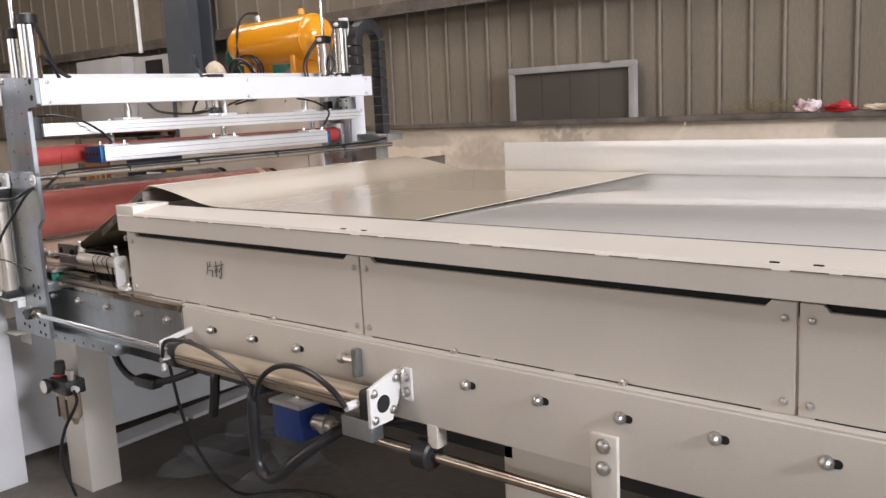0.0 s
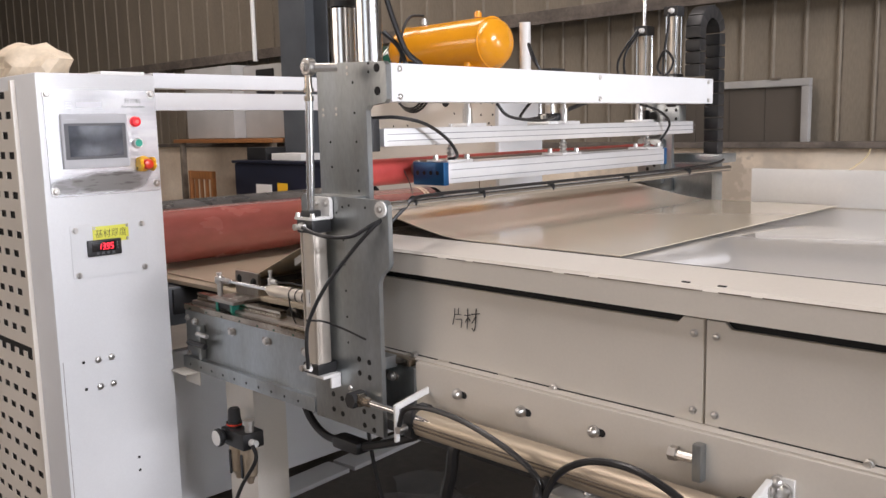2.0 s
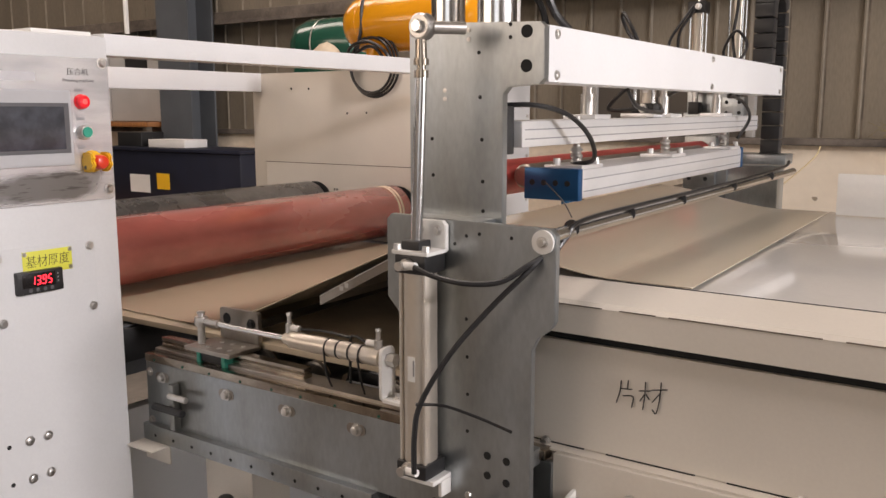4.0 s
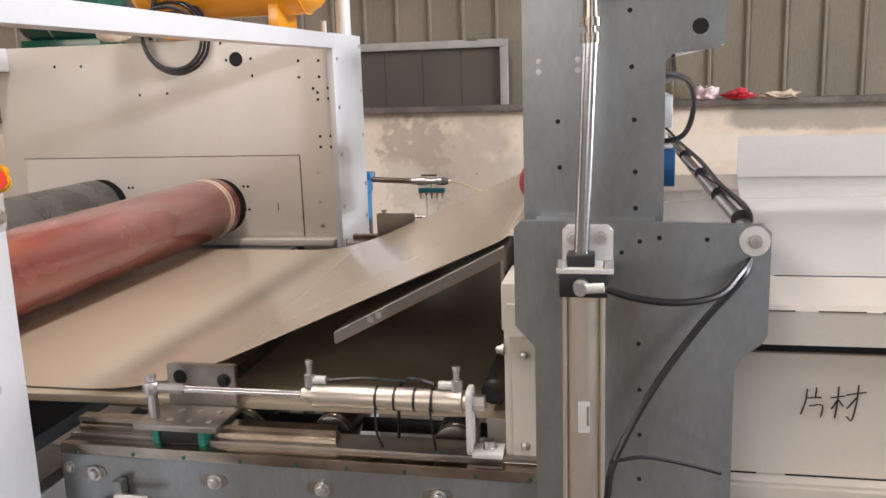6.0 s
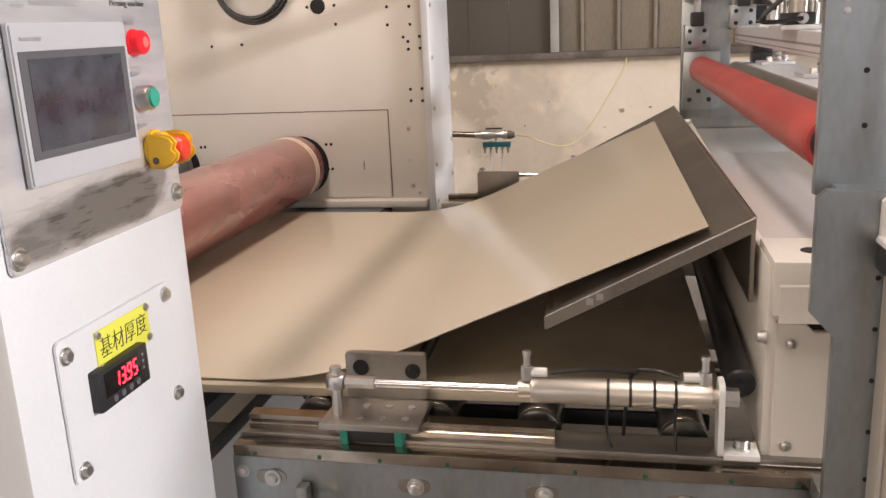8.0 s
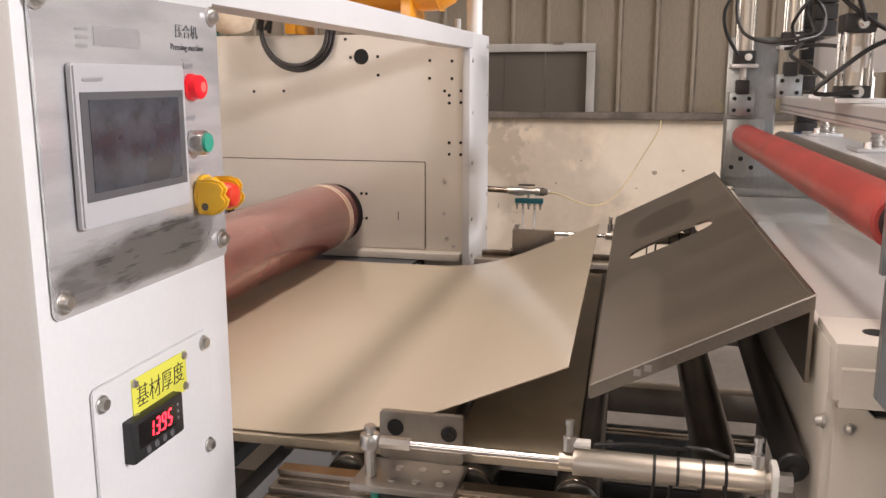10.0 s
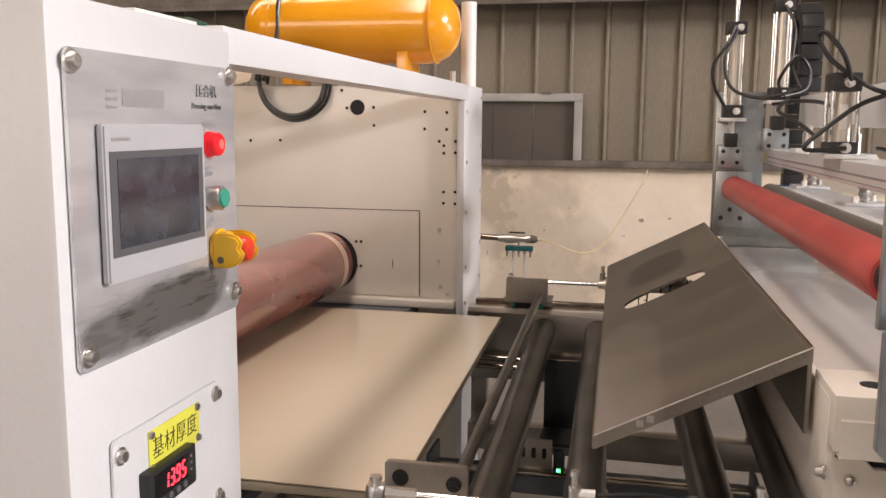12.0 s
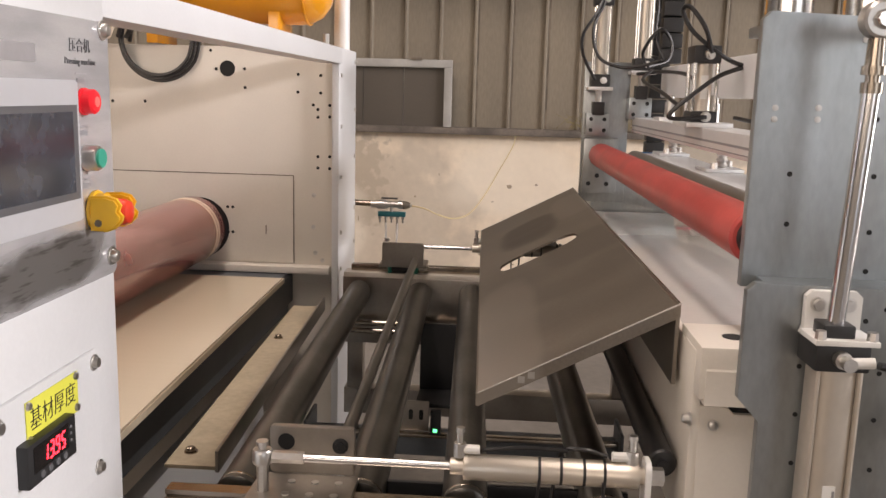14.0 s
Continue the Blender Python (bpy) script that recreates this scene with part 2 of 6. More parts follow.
FOAM = mat("pale_foam", (0.72, 0.60, 0.45), 0.9, vary=0.15, scale=14, fine=60, bump=0.8)
WHITEPLASTIC = mat("white_plastic", (0.75, 0.74, 0.71), 0.35, vary=0.05)
FILM = mat("crumpled_film", (0.55, 0.57, 0.6), 0.12, vary=0.2, scale=20, coat=0.5)
FILM.node_tree.nodes["Principled BSDF"].inputs["Alpha"].default_value = 0.32
PINKBAG = mat("pinkish_white_bag", (0.74, 0.68, 0.66), 0.4, vary=0.12, scale=12, tint=(0.68, 0.48, 0.48))
DRYGRASS = mat("dry_straw", (0.26, 0.21, 0.10), 0.8, vary=0.3, scale=20)
REDBAG = mat("red_bag", (0.55, 0.03, 0.04), 0.45, vary=0.1)
PAPER = mat("white_paper", (0.78, 0.77, 0.74), 0.6, vary=0.05)
HALL = mat("hall_wall_panel", (0.34, 0.30, 0.25), 0.8, vary=0.1, scale=1)


# ---- building blocks ----
def box(bm, x0, x1, y0, y1, z0, z1, b=0.0):
    """A block, its edges rounded by b."""
    vs = [bm.verts.new((x, y, z)) for x in (x0, x1) for y in (y0, y1) for z in (z0, z1)]
    fs = [bm.faces.new([vs[i] for i in f]) for f in ((0, 1, 3, 2), (4, 6, 7, 5), (0, 4, 5, 1), (2, 3, 7, 6), (0, 2, 6, 4), (1, 5, 7, 3))]
    if b:
        bmesh.ops.bevel(bm, geom=list({e for f in fs for e in f.edges}), offset=b, segments=2, affect="EDGES", profile=0.6)
    return bm


def rod(bm, p0, p1, r, seg=16, r1=None, cap=True):
    """A round bar from p0 to p1."""
    p0, p1 = Vector(p0), Vector(p1)
    way = p1 - p0
    q = way.to_track_quat("Z", "Y").to_matrix()
    a, c = [], []
    for i in range(seg):
        d = q @ Vector((math.cos(2 * math.pi * i / seg), math.sin(2 * math.pi * i / seg), 0))
        a.append(bm.verts.new(p0 + d * r))
        c.append(bm.verts.new(p1 + d * (r if r1 is None else r1)))
    for i in range(seg):
        f = bm.faces.new((a[i], a[(i + 1) % seg], c[(i + 1) % seg], c[i]))
        f.smooth = True
    if cap:
        bm.faces.new(a[::-1])
        bm.faces.new(c)
    return bm


def lathe(bm, base, axis, profile, seg=20):
    """A turned body: profile rows of (distance along axis, radius)."""
    base, q = Vector(base), Vector(axis).to_track_quat("Z", "Y").to_matrix()
    rings = []
    for d, r in profile:
        rings.append([bm.verts.new(base + q @ Vector((r * math.cos(2 * math.pi * i / seg), r * math.sin(2 * math.pi * i / seg), d))) for i in range(seg)])
    for lo, hi in zip(rings, rings[1:]):
        for i in range(seg):
            f = bm.faces.new((lo[i], lo[(i + 1) % seg], hi[(i + 1) % seg], hi[i]))
            f.smooth = True
    bm.faces.new(rings[0][::-1])
    bm.faces.new(rings[-1])
    return bm


def outline(bm, pts, axis, lo, hi, b=0.0):
    """A plate cut to an outline and lo to hi thick along axis ("x": pts are y, z; "y": x, z; "z": x, y)."""
    place = {"x": lambda p, d: (d, p[0], p[1]), "y": lambda p, d: (p[0], d, p[1]), "z": lambda p, d: (p[0], p[1], d)}[axis]
    a = [bm.verts.new(place(p, lo)) for p in pts]
    c = [bm.verts.new(place(p, hi)) for p in pts]
    fs = [bm.faces.new(a), bm.faces.new(c[::-1])]
    n = len(pts)
    fs += [bm.faces.new((a[i], c[i], c[(i + 1) % n], a[(i + 1) % n])) for i in range(n)]
    bmesh.ops.recalc_face_normals(bm, faces=fs)
    if b:
        es = [e for f in fs[:2] for e in f.edges]
        bmesh.ops.bevel(bm, geom=es, offset=b, segments=2, affect="EDGES")
    return bm


def rounded(x0, x1, z0, z1, r, n=5):
    """The outline of a rectangle with round corners."""
    pts = []
    for cx, cz, a0 in ((x1 - r, z1 - r, 0), (x0 + r, z1 - r, 90), (x0 + r, z0 + r, 180), (x1 - r, z0 + r, 270)):
        pts += [(cx + r * math.cos(radians(a0 + 90 * i / n)), cz + r * math.sin(radians(a0 + 90 * i / n))) for i in range(n + 1)]
    return pts


def tube(bm, pts, r, seg=8, steps=6):
    """A hose through the points."""
    p = [Vector(q) for q in pts]
    p = [2 * p[0] - p[1]] + p + [2 * p[-1] - p[-2]]
    line = []
    for i in range(1, len(p) - 2):
        for k in range(steps):
            t = k / steps
            line.append(0.5 * (2 * p[i] + (p[i + 1] - p[i - 1]) * t + (2 * p[i - 1] - 5 * p[i] + 4 * p[i + 1] - p[i + 2]) * t * t + (3 * p[i] - p[i - 1] - 3 * p[i + 1] + p[i + 2]) * t**3))
    line.append(p[-2])
    rings, side = [], None
    for i, q in enumerate(line):
        way = (line[min(i + 1, len(line) - 1)] - line[max(i - 1, 0)]).normalized()
        if side is None:
            side = way.orthogonal().normalized()
        side = (side - way * side.dot(way)).normalized()
        other = way.cross(side)
        rings.append([bm.verts.new(q + r * (side * math.cos(2 * math.pi * k / seg) + other * math.sin(2 * math.pi * k / seg))) for k in range(seg)])
    for lo, hi in zip(rings, rings[1:]):
        for i in range(seg):
            f = bm.faces.new((lo[i], lo[(i + 1) % seg], hi[(i + 1) % seg], hi[i]))
            f.smooth = True
    bm.faces.new(rings[0][::-1])
    bm.faces.new(rings[-1])
    return bm


def bolt(bm, p, way, r=0.008, h=0.006):
    """A screw head with its washer."""
    lathe(bm, p, way, [(0, r * 1.35), (h * 0.25, r * 1.35), (h * 0.26, r), (h * 0.8, r * 0.92), (h, r * 0.6)], 12)
    q = Vector(way).normalized()
    return bm


def B():
    return bmesh.new()


def mesh_of(bm, material, name="mesh"):
    bmesh.ops.recalc_face_normals(bm, faces=bm.faces[:])
    me = bpy.data.meshes.new(name)
    bm.to_mesh(me)
    bm.free()
    me.set_sharp_from_angle(angle=radians(34))
    me.materials.append(material)
    return me


SPLIT = ("screw", "hole", "bolt", "nut", "rivet", "bolt_hole", "flange_hole", "rim_hole", "weld_seam", "strip_mark", "meter_key", "cap_port", "groove", "print_bar", "weld_spot", "logo_shape", "blocked_pane", "angle_tab")


def islands(bm):
    """The loose pieces of a mesh, each as a mesh of its own."""
    left, out = set(bm.faces), []
    while left:
        seed = left.pop()
        group, todo = [seed], [seed]
        while todo:
            f = todo.pop()
            for v in f.verts:
                for g in v.link_faces:
                    if g in left:
                        left.discard(g)
                        group.append(g)
                        todo.append(g)
        out.append(group)
    return out


def hang(ob, parent):
    """Parents ob so that its mesh stays in the world place in which it was built."""
    ob.parent = parent
    if parent.parent is None:
        ob.matrix_parent_inverse = Matrix.Translation(-parent.location)
    return ob


def part(name, bm, material, parent, label=""):
    """One mesh object under a thing or under a part, in the thing's world place."""
    groups = islands(bm) if name in SPLIT else []
    if len(groups) > 1:
        groups.sort(key=lambda g: tuple(round(c, 4) for c in g[0].calc_center_median()))
        for g in groups:
            one, made = bmesh.new(), {}
            for f in g:
                vs = []
                for v in f.verts:
                    if v not in made:
                        made[v] = one.verts.new(v.co)
                    vs.append(made[v])
                one.faces.new(vs).smooth = f.smooth
            ob = hang(new(name, mesh_of(one, material, name)), parent)
        bm.free()
        return ob
    ob = hang(new(name, mesh_of(bm, material, name)), parent)
    if label:
        ob["label"] = label
    return ob


def lean(ob, k, y0):
    """Sets the line's slight slant: x falls by k for each metre across it."""
    done = set()
    for o in (ob, *ob.children_recursive):
        if o.type == "MESH" and o.data.name not in done:
            done.add(o.data.name)
            o.data.transform(Matrix(((1, -k, 0, k * y0), (0, 1, 0, 0), (0, 0, 1, 0), (0, 0, 0, 1))))
    return ob


def nudge(ob, d):
    """Moves a part and all that hangs on it by d."""
    done = set()
    for o in (ob, *ob.children_recursive):
        if o.type == "MESH" and o.data.name not in done:
            done.add(o.data.name)
            o.data.transform(Matrix.Translation(d))
    return ob


def thing(name, place, label, category, group="", kind=""):
    ob = new(name)
    ob.location = place
    ob.empty_display_size = 0.1
    return tagged(ob, label, category, group, kind)


def solid(name, bm, material, label="", category="", group="", kind=""):
    """A thing that is one mesh."""
    return tagged(new(name, mesh_of(bm, material, name)), label, category, group, kind)


def words(name, text, size, m, material, parent, thick=0.0004, narrow=1.0):
    """Lettering in the built-in font, laid at the pose m."""
    data = bpy.data.curves.new(name, "FONT")
    data.body, data.size, data.extrude, data.align_x, data.align_y = text, size, thick, "CENTER", "CENTER"
    data.resolution_u = 3
    data.offset = -0.012 * size
    tmp = new(name + "_text", data)
    bpy.context.view_layer.update()
    me = bpy.data.meshes.new_from_object(tmp.evaluated_get(bpy.context.evaluated_depsgraph_get()))
    bpy.data.objects.remove(tmp)
    me.transform(m @ Matrix.Diagonal((narrow, 1, 1, 1)))
    me.materials.clear()
    me.materials.append(material)
    return hang(new(name, me), parent)


FACE_X = Matrix(((0, 0, 1, 0), (1, 0, 0, 0), (0, 1, 0, 0), (0, 0, 0, 1)))   # lettering that faces +x, reads along +y
FACE_Y = Matrix(((1, 0, 0, 0), (0, 0, -1, 0), (0, 1, 0, 0), (0, 0, 0, 1)))  # lettering that faces -y, reads along +x


def at(x, y, z, turn):
    return Matrix.Translation((x, y, z)) @ turn


# ---- the hall ----
WALL_Y = 6.19


def hall():
    f = solid("floor", box(B(), -24, 7.2, -7, 6.6, -0.2, 0), CONCRETE, "dusty dark concrete workshop floor", "floor", kind="structure")
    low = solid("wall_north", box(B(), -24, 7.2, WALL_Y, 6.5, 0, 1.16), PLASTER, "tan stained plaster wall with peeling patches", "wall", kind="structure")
    cop = B()
    box(cop, -24, 7.2, WALL_Y - 0.05, 6.5, 1.162, 1.205, 0.006)
    solid("trim", cop, COPING, "dirty grey concrete coping on the plaster wall", "coping", kind="structure")
    # corrugated cladding with upright ribs, left open at the window
    clad = B()
    x = -24.056
    wx0, wx1, wz0, wz1 = -4.911, -3.755, 1.225, 1.635
    while x < 7.1:
        x1 = x + 0.2295
        prof = [(x, 6.30), (x + 0.010, 6.284), (x + 0.022, 6.284), (x + 0.032, 6.30), (x1, 6.30)]
        spans = [(1.20, 2.30)] if x1 < wx0 or x > wx1 else [(wz1 - 0.01, 2.30)]
        for z0, z1 in spans:
            for (xa, ya), (xb, yb) in zip(prof, prof[1:]):
                outline(clad, [(xa, ya), (xb, yb), (xb, yb + 0.02), (xa, ya + 0.02)], "z", z0, z1)
        x = x1
    after = -24.056 + 0.2295 * math.ceil((wx1 + 24.056) / 0.2295)
    before = -24.056 + 0.2295 * math.floor((wx0 + 24.056) / 0.2295)
    for xa, xb in ((before, wx0 + 0.15), (wx1 - 0.15, after)):
        box(clad, xa, xb, 6.30, 6.32, 1.20, wz1 - 0.0105)
    wall = solid("wall_cladding", clad, CLADDING, "brown-grey corrugated sheet wall with dirty ribs", "wall", kind="structure")
    # Dark strips right of the ribs draw the seams and the ribs' shade.
    seams = B()
    random.seed(11)
    x = -24.056
    while x < 7.1:
        if not wx0 - 0.02 < x < wx1 + 0.02:
            box(seams, x + 0.0325, x + 0.040 + 0.004 * random.random(), 6.2965, 6.2995, 1.206, 2.20)
        x += 0.2295
    tagged(solid("wall_seams", seams, DARKBROWN, "dark seam strips with the ribs' side shade painted in", "seam"), kind="structure")
    up = B()
    x = -24.0
    while x < 7.1:
        x1 = x + 0.36
        prof = [(x, 6.17), (x + 0.012, 6.155), (x + 0.026, 6.155), (x + 0.038, 6.17), (x1, 6.17)]
        for (xa, ya), (xb, yb) in zip(prof, prof[1:]):
            outline(up, [(xa, ya), (xb, yb), (xb, yb + 0.02), (xa, ya + 0.02)], "z", 2.30, 5.5)
        x = x1
    solid("wall_upper", up, CLADDING, "brown corrugated sheeting above the wall rail", "wall", kind="structure")
    g = B()
    box(g, -24, 7.2, 6.06, 6.20, 2.22, 2.30, 0.006)
    box(g, -24, 7.2, 6.06, 6.075, 2.19, 2.22)
    solid("wall_rail", g, COPING, "long brown steel rail along the wall", "rail", kind="structure")
    w = thing("window_1", (-4.33, 6.2, 1.2), "low grey-framed window blocked with brown sheet", "window", kind="structure")
    part("window_frame", box(B(), wx0, wx1, 6.16, 6.22, wz1 - 0.05, wz1, 0.004), FRAMEGREY, w)
    part("window_frame", box(B(), wx0, wx0 + 0.045, 6.16, 6.22, 1.206, wz1 - 0.051, 0.004), FRAMEGREY, w)
    part("window_frame", box(B(), wx1 - 0.05, wx1, 6.16, 6.22, 1.206, wz1 - 0.051, 0.004), FRAMEGREY, w)
    pane = B()
    for k in range(4):
        box(pane, wx0 + 0.046 + 0.265 * k, wx0 + 0.046 + 0.265 * (k + 1) - 0.003, 6.19, 6.21, 1.206, wz1 - 0.051)
    part("blocked_pane", pane, DARKPANE, w)
    part("latch", box(B(), -4.02, -3.95, 6.15, 6.165, wz1 - 0.005, wz1 + 0.012, 0.002), DARKBROWN, w)
    # Unseen walls and roof, added to close the hall; their openings hold the lamps.
    solid("wall_west", box(B(), -24.2, -24, -7.2, 6.6, 0, 5.5), HALL, "unseen plain hall wall, added to close the room", "wall", kind="structure")
    w = B()
    box(w, -24, -0.8, -7.2, -7, 0, 2.2)
    box(w, 4.0, 7.2, -7.2, -7, 0, 2.2)
    box(w, -24, 7.2, -7.2, -7, 4.4, 5.5)
    box(w, -24, -12.1, -7.2, -7, 2.2, 4.4)
    box(w, -3.9, -0.8, -7.2, -7, 2.2, 4.4)
    box(w, 4.0, 7.2, -7.2, -7, 2.2, 4.4)
    box(w, -0.8, 4.0, -7.2, -7, 3.6, 4.4)
    solid("wall_south", w, HALL, "unseen hall wall, added with a band of windows and a wide door", "wall", kind="structure")
    e = B()
    box(e, 7.0, 7.2, -7, -0.9, 0, 5.5)
    box(e, 7.0, 7.2, 2.5, 6.1, 2.7, 5.5)
    box(e, 7.0, 7.2, -0.9, 2.5, 5.1, 5.5)
    box(e, 7.0, 7.2, -0.9, 2.5, 2.7, 4.25)
    box(e, 7.0, 7.2, -0.9, 1.9, 0, 2.7)
    solid("wall_east", e, HALL, "unseen hall wall, added with a wide gate and a high opening", "wall", kind="structure")
    c = B()
    for x0, x1, y0, y1 in ((-24.2, 7.2, -7.2, -1.7), (-24.2, -4.7, -1.7, 2.9), (-3.9, 7.2, -1.7, 2.9), (-24.2, -12.5, 2.9, 3.3), (-5.5, -4.7, 2.9, 3.3), (-3.9, 7.2, 2.9, 3.3), (-24.2, -12.5, 3.3, 4.1), (-5.5, 7.2, 3.3, 4.1), (-24.2, 7.2, 4.1, 6.6)):
        box(c, x0, x1, y0, y1, 5.5, 5.6)
    solid("ceiling", c, HALL, "unseen sheet roof, added with openings for the overhead lamps", "ceiling", kind="structure")
    ground = solid("ground", box(B(), -900, 900, -900, 900, -0.4, -0.25), CONCRETE, "pale yard outside the hall", "ground", kind="structure")
    col = B()
    for y0, y1 in ((5.72, 5.74), (6.0, 6.02)):
        box(col, -9.20, -8.75, y0, y1, 0, 5.5)
    box(col, -8.985, -8.965, 5.74, 6.0, 0, 5.5)
    solid("steel_column", col, GREYPAINT, "dark grey steel column of the hall", "column", kind="structure")


FRAMEGREY = mat("grey_frame_paint", (0.36, 0.345, 0.32), 0.6, vary=0.12, scale=5)
DARKPANE = mat("window_board", (0.085, 0.07, 0.055), 0.6, vary=0.12, scale=2)


# ---- feed table ----
def feed_table():
    t = thing("feed_table", (-1.0, 2.4, 0), "long ivory steel sheet feed table", "machine table")
    edges = [-3.138, -2.088, -1.055, -0.02, 1.01, 1.90]
    for n, (a, c) in enumerate(zip(edges, edges[1:])):
        p = part("side_panel", outline(B(), [(a + 0.002, 0.816), (c - 0.003, 0.816), (c - 0.003, 1.012), (c - 0.045, 1.012), (c - 0.056, 1.000), (a + 0.050, 1.000), (a + 0.038, 1.012), (a + 0.002, 1.012)], "y", 1.600, 1.612, 0.0015), PAINT, t)
        for xa, xb in ((a + 0.03, a + 0.36), (a + 0.40, a + 0.55), (a + 0.60, c - 0.06)):
            part("gap", box(B(), xa, xb, 1.5988, 1.6005, 0.8152, 0.8178), DARK, p)
        s = B()
        for x in (a + 0.022, c - 0.022):
            for z in (0.838, 0.984):
                bolt(s, (x, 1.600, z), (0, -1, 0), 0.006, 0.006)
        part("screw", s, STEEL, p)
        for k in range(2):
            bx = a + 0.5 + 0.42 * (k - 0.5) * 2 * 0.5
            cl = B()
            lathe(cl, (bx, 1.596, 0.818), (0, -1, 0), [(0, 0.009), (0.004, 0.009), (0.005, 0.006), (0.011, 0.006)], 10)
            part("edge_screw", cl, STEEL, p)
    # folded rim with its welded seam marks
    part("rim", outline(B(), [(1.570, 1.022), (1.570, 1.070), (1.576, 1.078), (1.665, 1.092), (1.69, 1.092), (1.69, 1.075), (1.60, 1.060), (1.60, 1.022)], "x", -3.138, 1.9), PAINT, t)
    x = -3.04
    while x < 1.8:
        part("rim_joint", box(B(), x, x + 0.30, 1.5688, 1.5712, 1.0698, 1.0714), DARKBROWN, t)
        x += 0.33
    part("slit", box(B(), -3.14, 1.9, 1.613, 1.63, 0.985, 1.05), DARK, t)
    for k in range(14):
        x = -2.98 + 0.33 * k
        part("weld", box(B(), x, x + 0.02, 1.5683, 1.572, 1.0698, 1.0716, 0.0005), PAINT, t)
    hb = B()
    for x in (-2.12, -2.05, -1.09, -1.02, -0.06, 0.01):
        box(hb, x - 0.008, x + 0.008, 1.582, 1.588, 1.0785, 1.0812, 0.001)
    part("rim_hole", hb, DARK, t)
    # Dark strip paints the shadow line between rim and sheet.
    part("edge_gap", box(B(), -2.75, 1.9, 1.6885, 1.6925, 1.088, 1.0928), DARK, t)
    part("top_plate", box(B(), -3.136, 1.9, 1.67, 3.06, 1.070, 1.0865, 0.002), TABLETOP, t)
    part("end_panel", box(B(), -3.147, -3.135, 1.601, 3.2, 0.817, 1.09, 0.002), PAINT, t)
    part("end_cap", box(B(), -3.146, -3.045, 1.572, 1.70, 1.03, 1.102, 0.003), PAINT, t)
    part("cap_hole", lathe(B(), (-3.09, 1.63, 1.1018), (0, 0, 1), [(0, 0.016), (0.0008, 0.016)], 14), DARK, t)
    sb = B()
    bolt(sb, (-3.147, 1.60, 0.992), (-1, 0, 0), 0.007, 0.012)
    part("screw", sb, STEEL, t)
    # lower beam with its row of nuts in slots
    beam = part("beam", box(B(), -2.82, 1.9, 1.567, 1.64, 0.642, 0.811, 0.003), PAINT, t)
    part("ledge", box(B(), -3.15, 1.9, 1.575, 1.64, 0.8115, 0.8155, 0.001), PAINT, t)
    x = -2.679
    for k in range(22):
        if k != 3:
            part("slot", outline(B(), rounded(x - 0.006, x + 0.026, 0.752, 0.768, 0.0078), "y", 1.566, 1.5668), DARK, beam)
            part("dome_nut", lathe(B(), (x, 1.566, 0.76), (0, -1, 0), [(0, 0.0135), (0.003, 0.0135), (0.0031, 0.0105), (0.009, 0.0105), (0.014, 0.0075), (0.017, 0.003)], 14), STEEL, beam)
        x += 0.187
    cl = part("clamp", box(B(), -2.082, -2.064, 1.546, 1.567, 0.725, 0.795, 0.003), ZINC, beam)
    part("clamp_screw", rod(B(), (-2.115, 1.555, 0.765), (-2.082, 1.555, 0.765), 0.009, 10), STEEL, cl)
    part("clamp_nut", rod(B(), (-2.13, 1.555, 0.765), (-2.115, 1.555, 0.765), 0.014, 6), STEEL, cl)
    br = part("leg_bracket", box(B(), -1.43, -1.372, 1.555, 1.567, 0.53, 0.722, 0.003), PAINT, t)
    nb = B()
    for z in (0.70, 0.655):
        bolt(nb, (-1.401, 1.555, z), (0, -1, 0), 0.012, 0.012)
    part("nut", nb, STEEL, br)
    for x in (-1.72, 0.4, 1.7):
        part("leg", box(B(), x, x + 0.10, 1.66, 1.76, 0, 0.642, 0.004), PAINT, t)
        part("leg", box(B(), x, x + 0.10, 3.05, 3.15, 0, 1.07, 0.004), PAINT, t)
    part("cross_panel", box(B(), -1.675, -1.45, 1.63, 1.65, 0.42, 0.642, 0.003), PAINT, t)
    part("far_beam", box(B(), -3.14, 1.9, 3.12, 3.19, 0.655, 1.07, 0.003), PAINT, t)
    # upright guard along the far edge
    g = part("far_guard", box(B(), -2.657, 1.9, 2.985, 2.991, 1.087, 1.205, 0.001), TABLETOP, t, "polished upright guard along the table edge")
    ink = (((0, 52), (-2, 30), (-9, 6)), ((0, 36), (22, 38)), ((14, 55), (13, 38)), ((4, 22), (24, 24), (22, 2)),
           ((36, 38), (58, 42)), ((48, 58), (47, 30), (44, 2)), ((47, 34), (38, 18)), ((49, 34), (56, 24)),
           ((60, 44), (90, 50)), ((78, 62), (76, 30), (70, 0), (62, 6)), ((76, 40), (62, 20)))
    for k, stroke in enumerate(ink):
        part("handwriting", tube(B(), [(-2.714 + 0.00086 * a, 1.5968, 0.906 + 0.00084 * c) for a, c in stroke], 0.0011, 6, 4), INK, t)
    return t


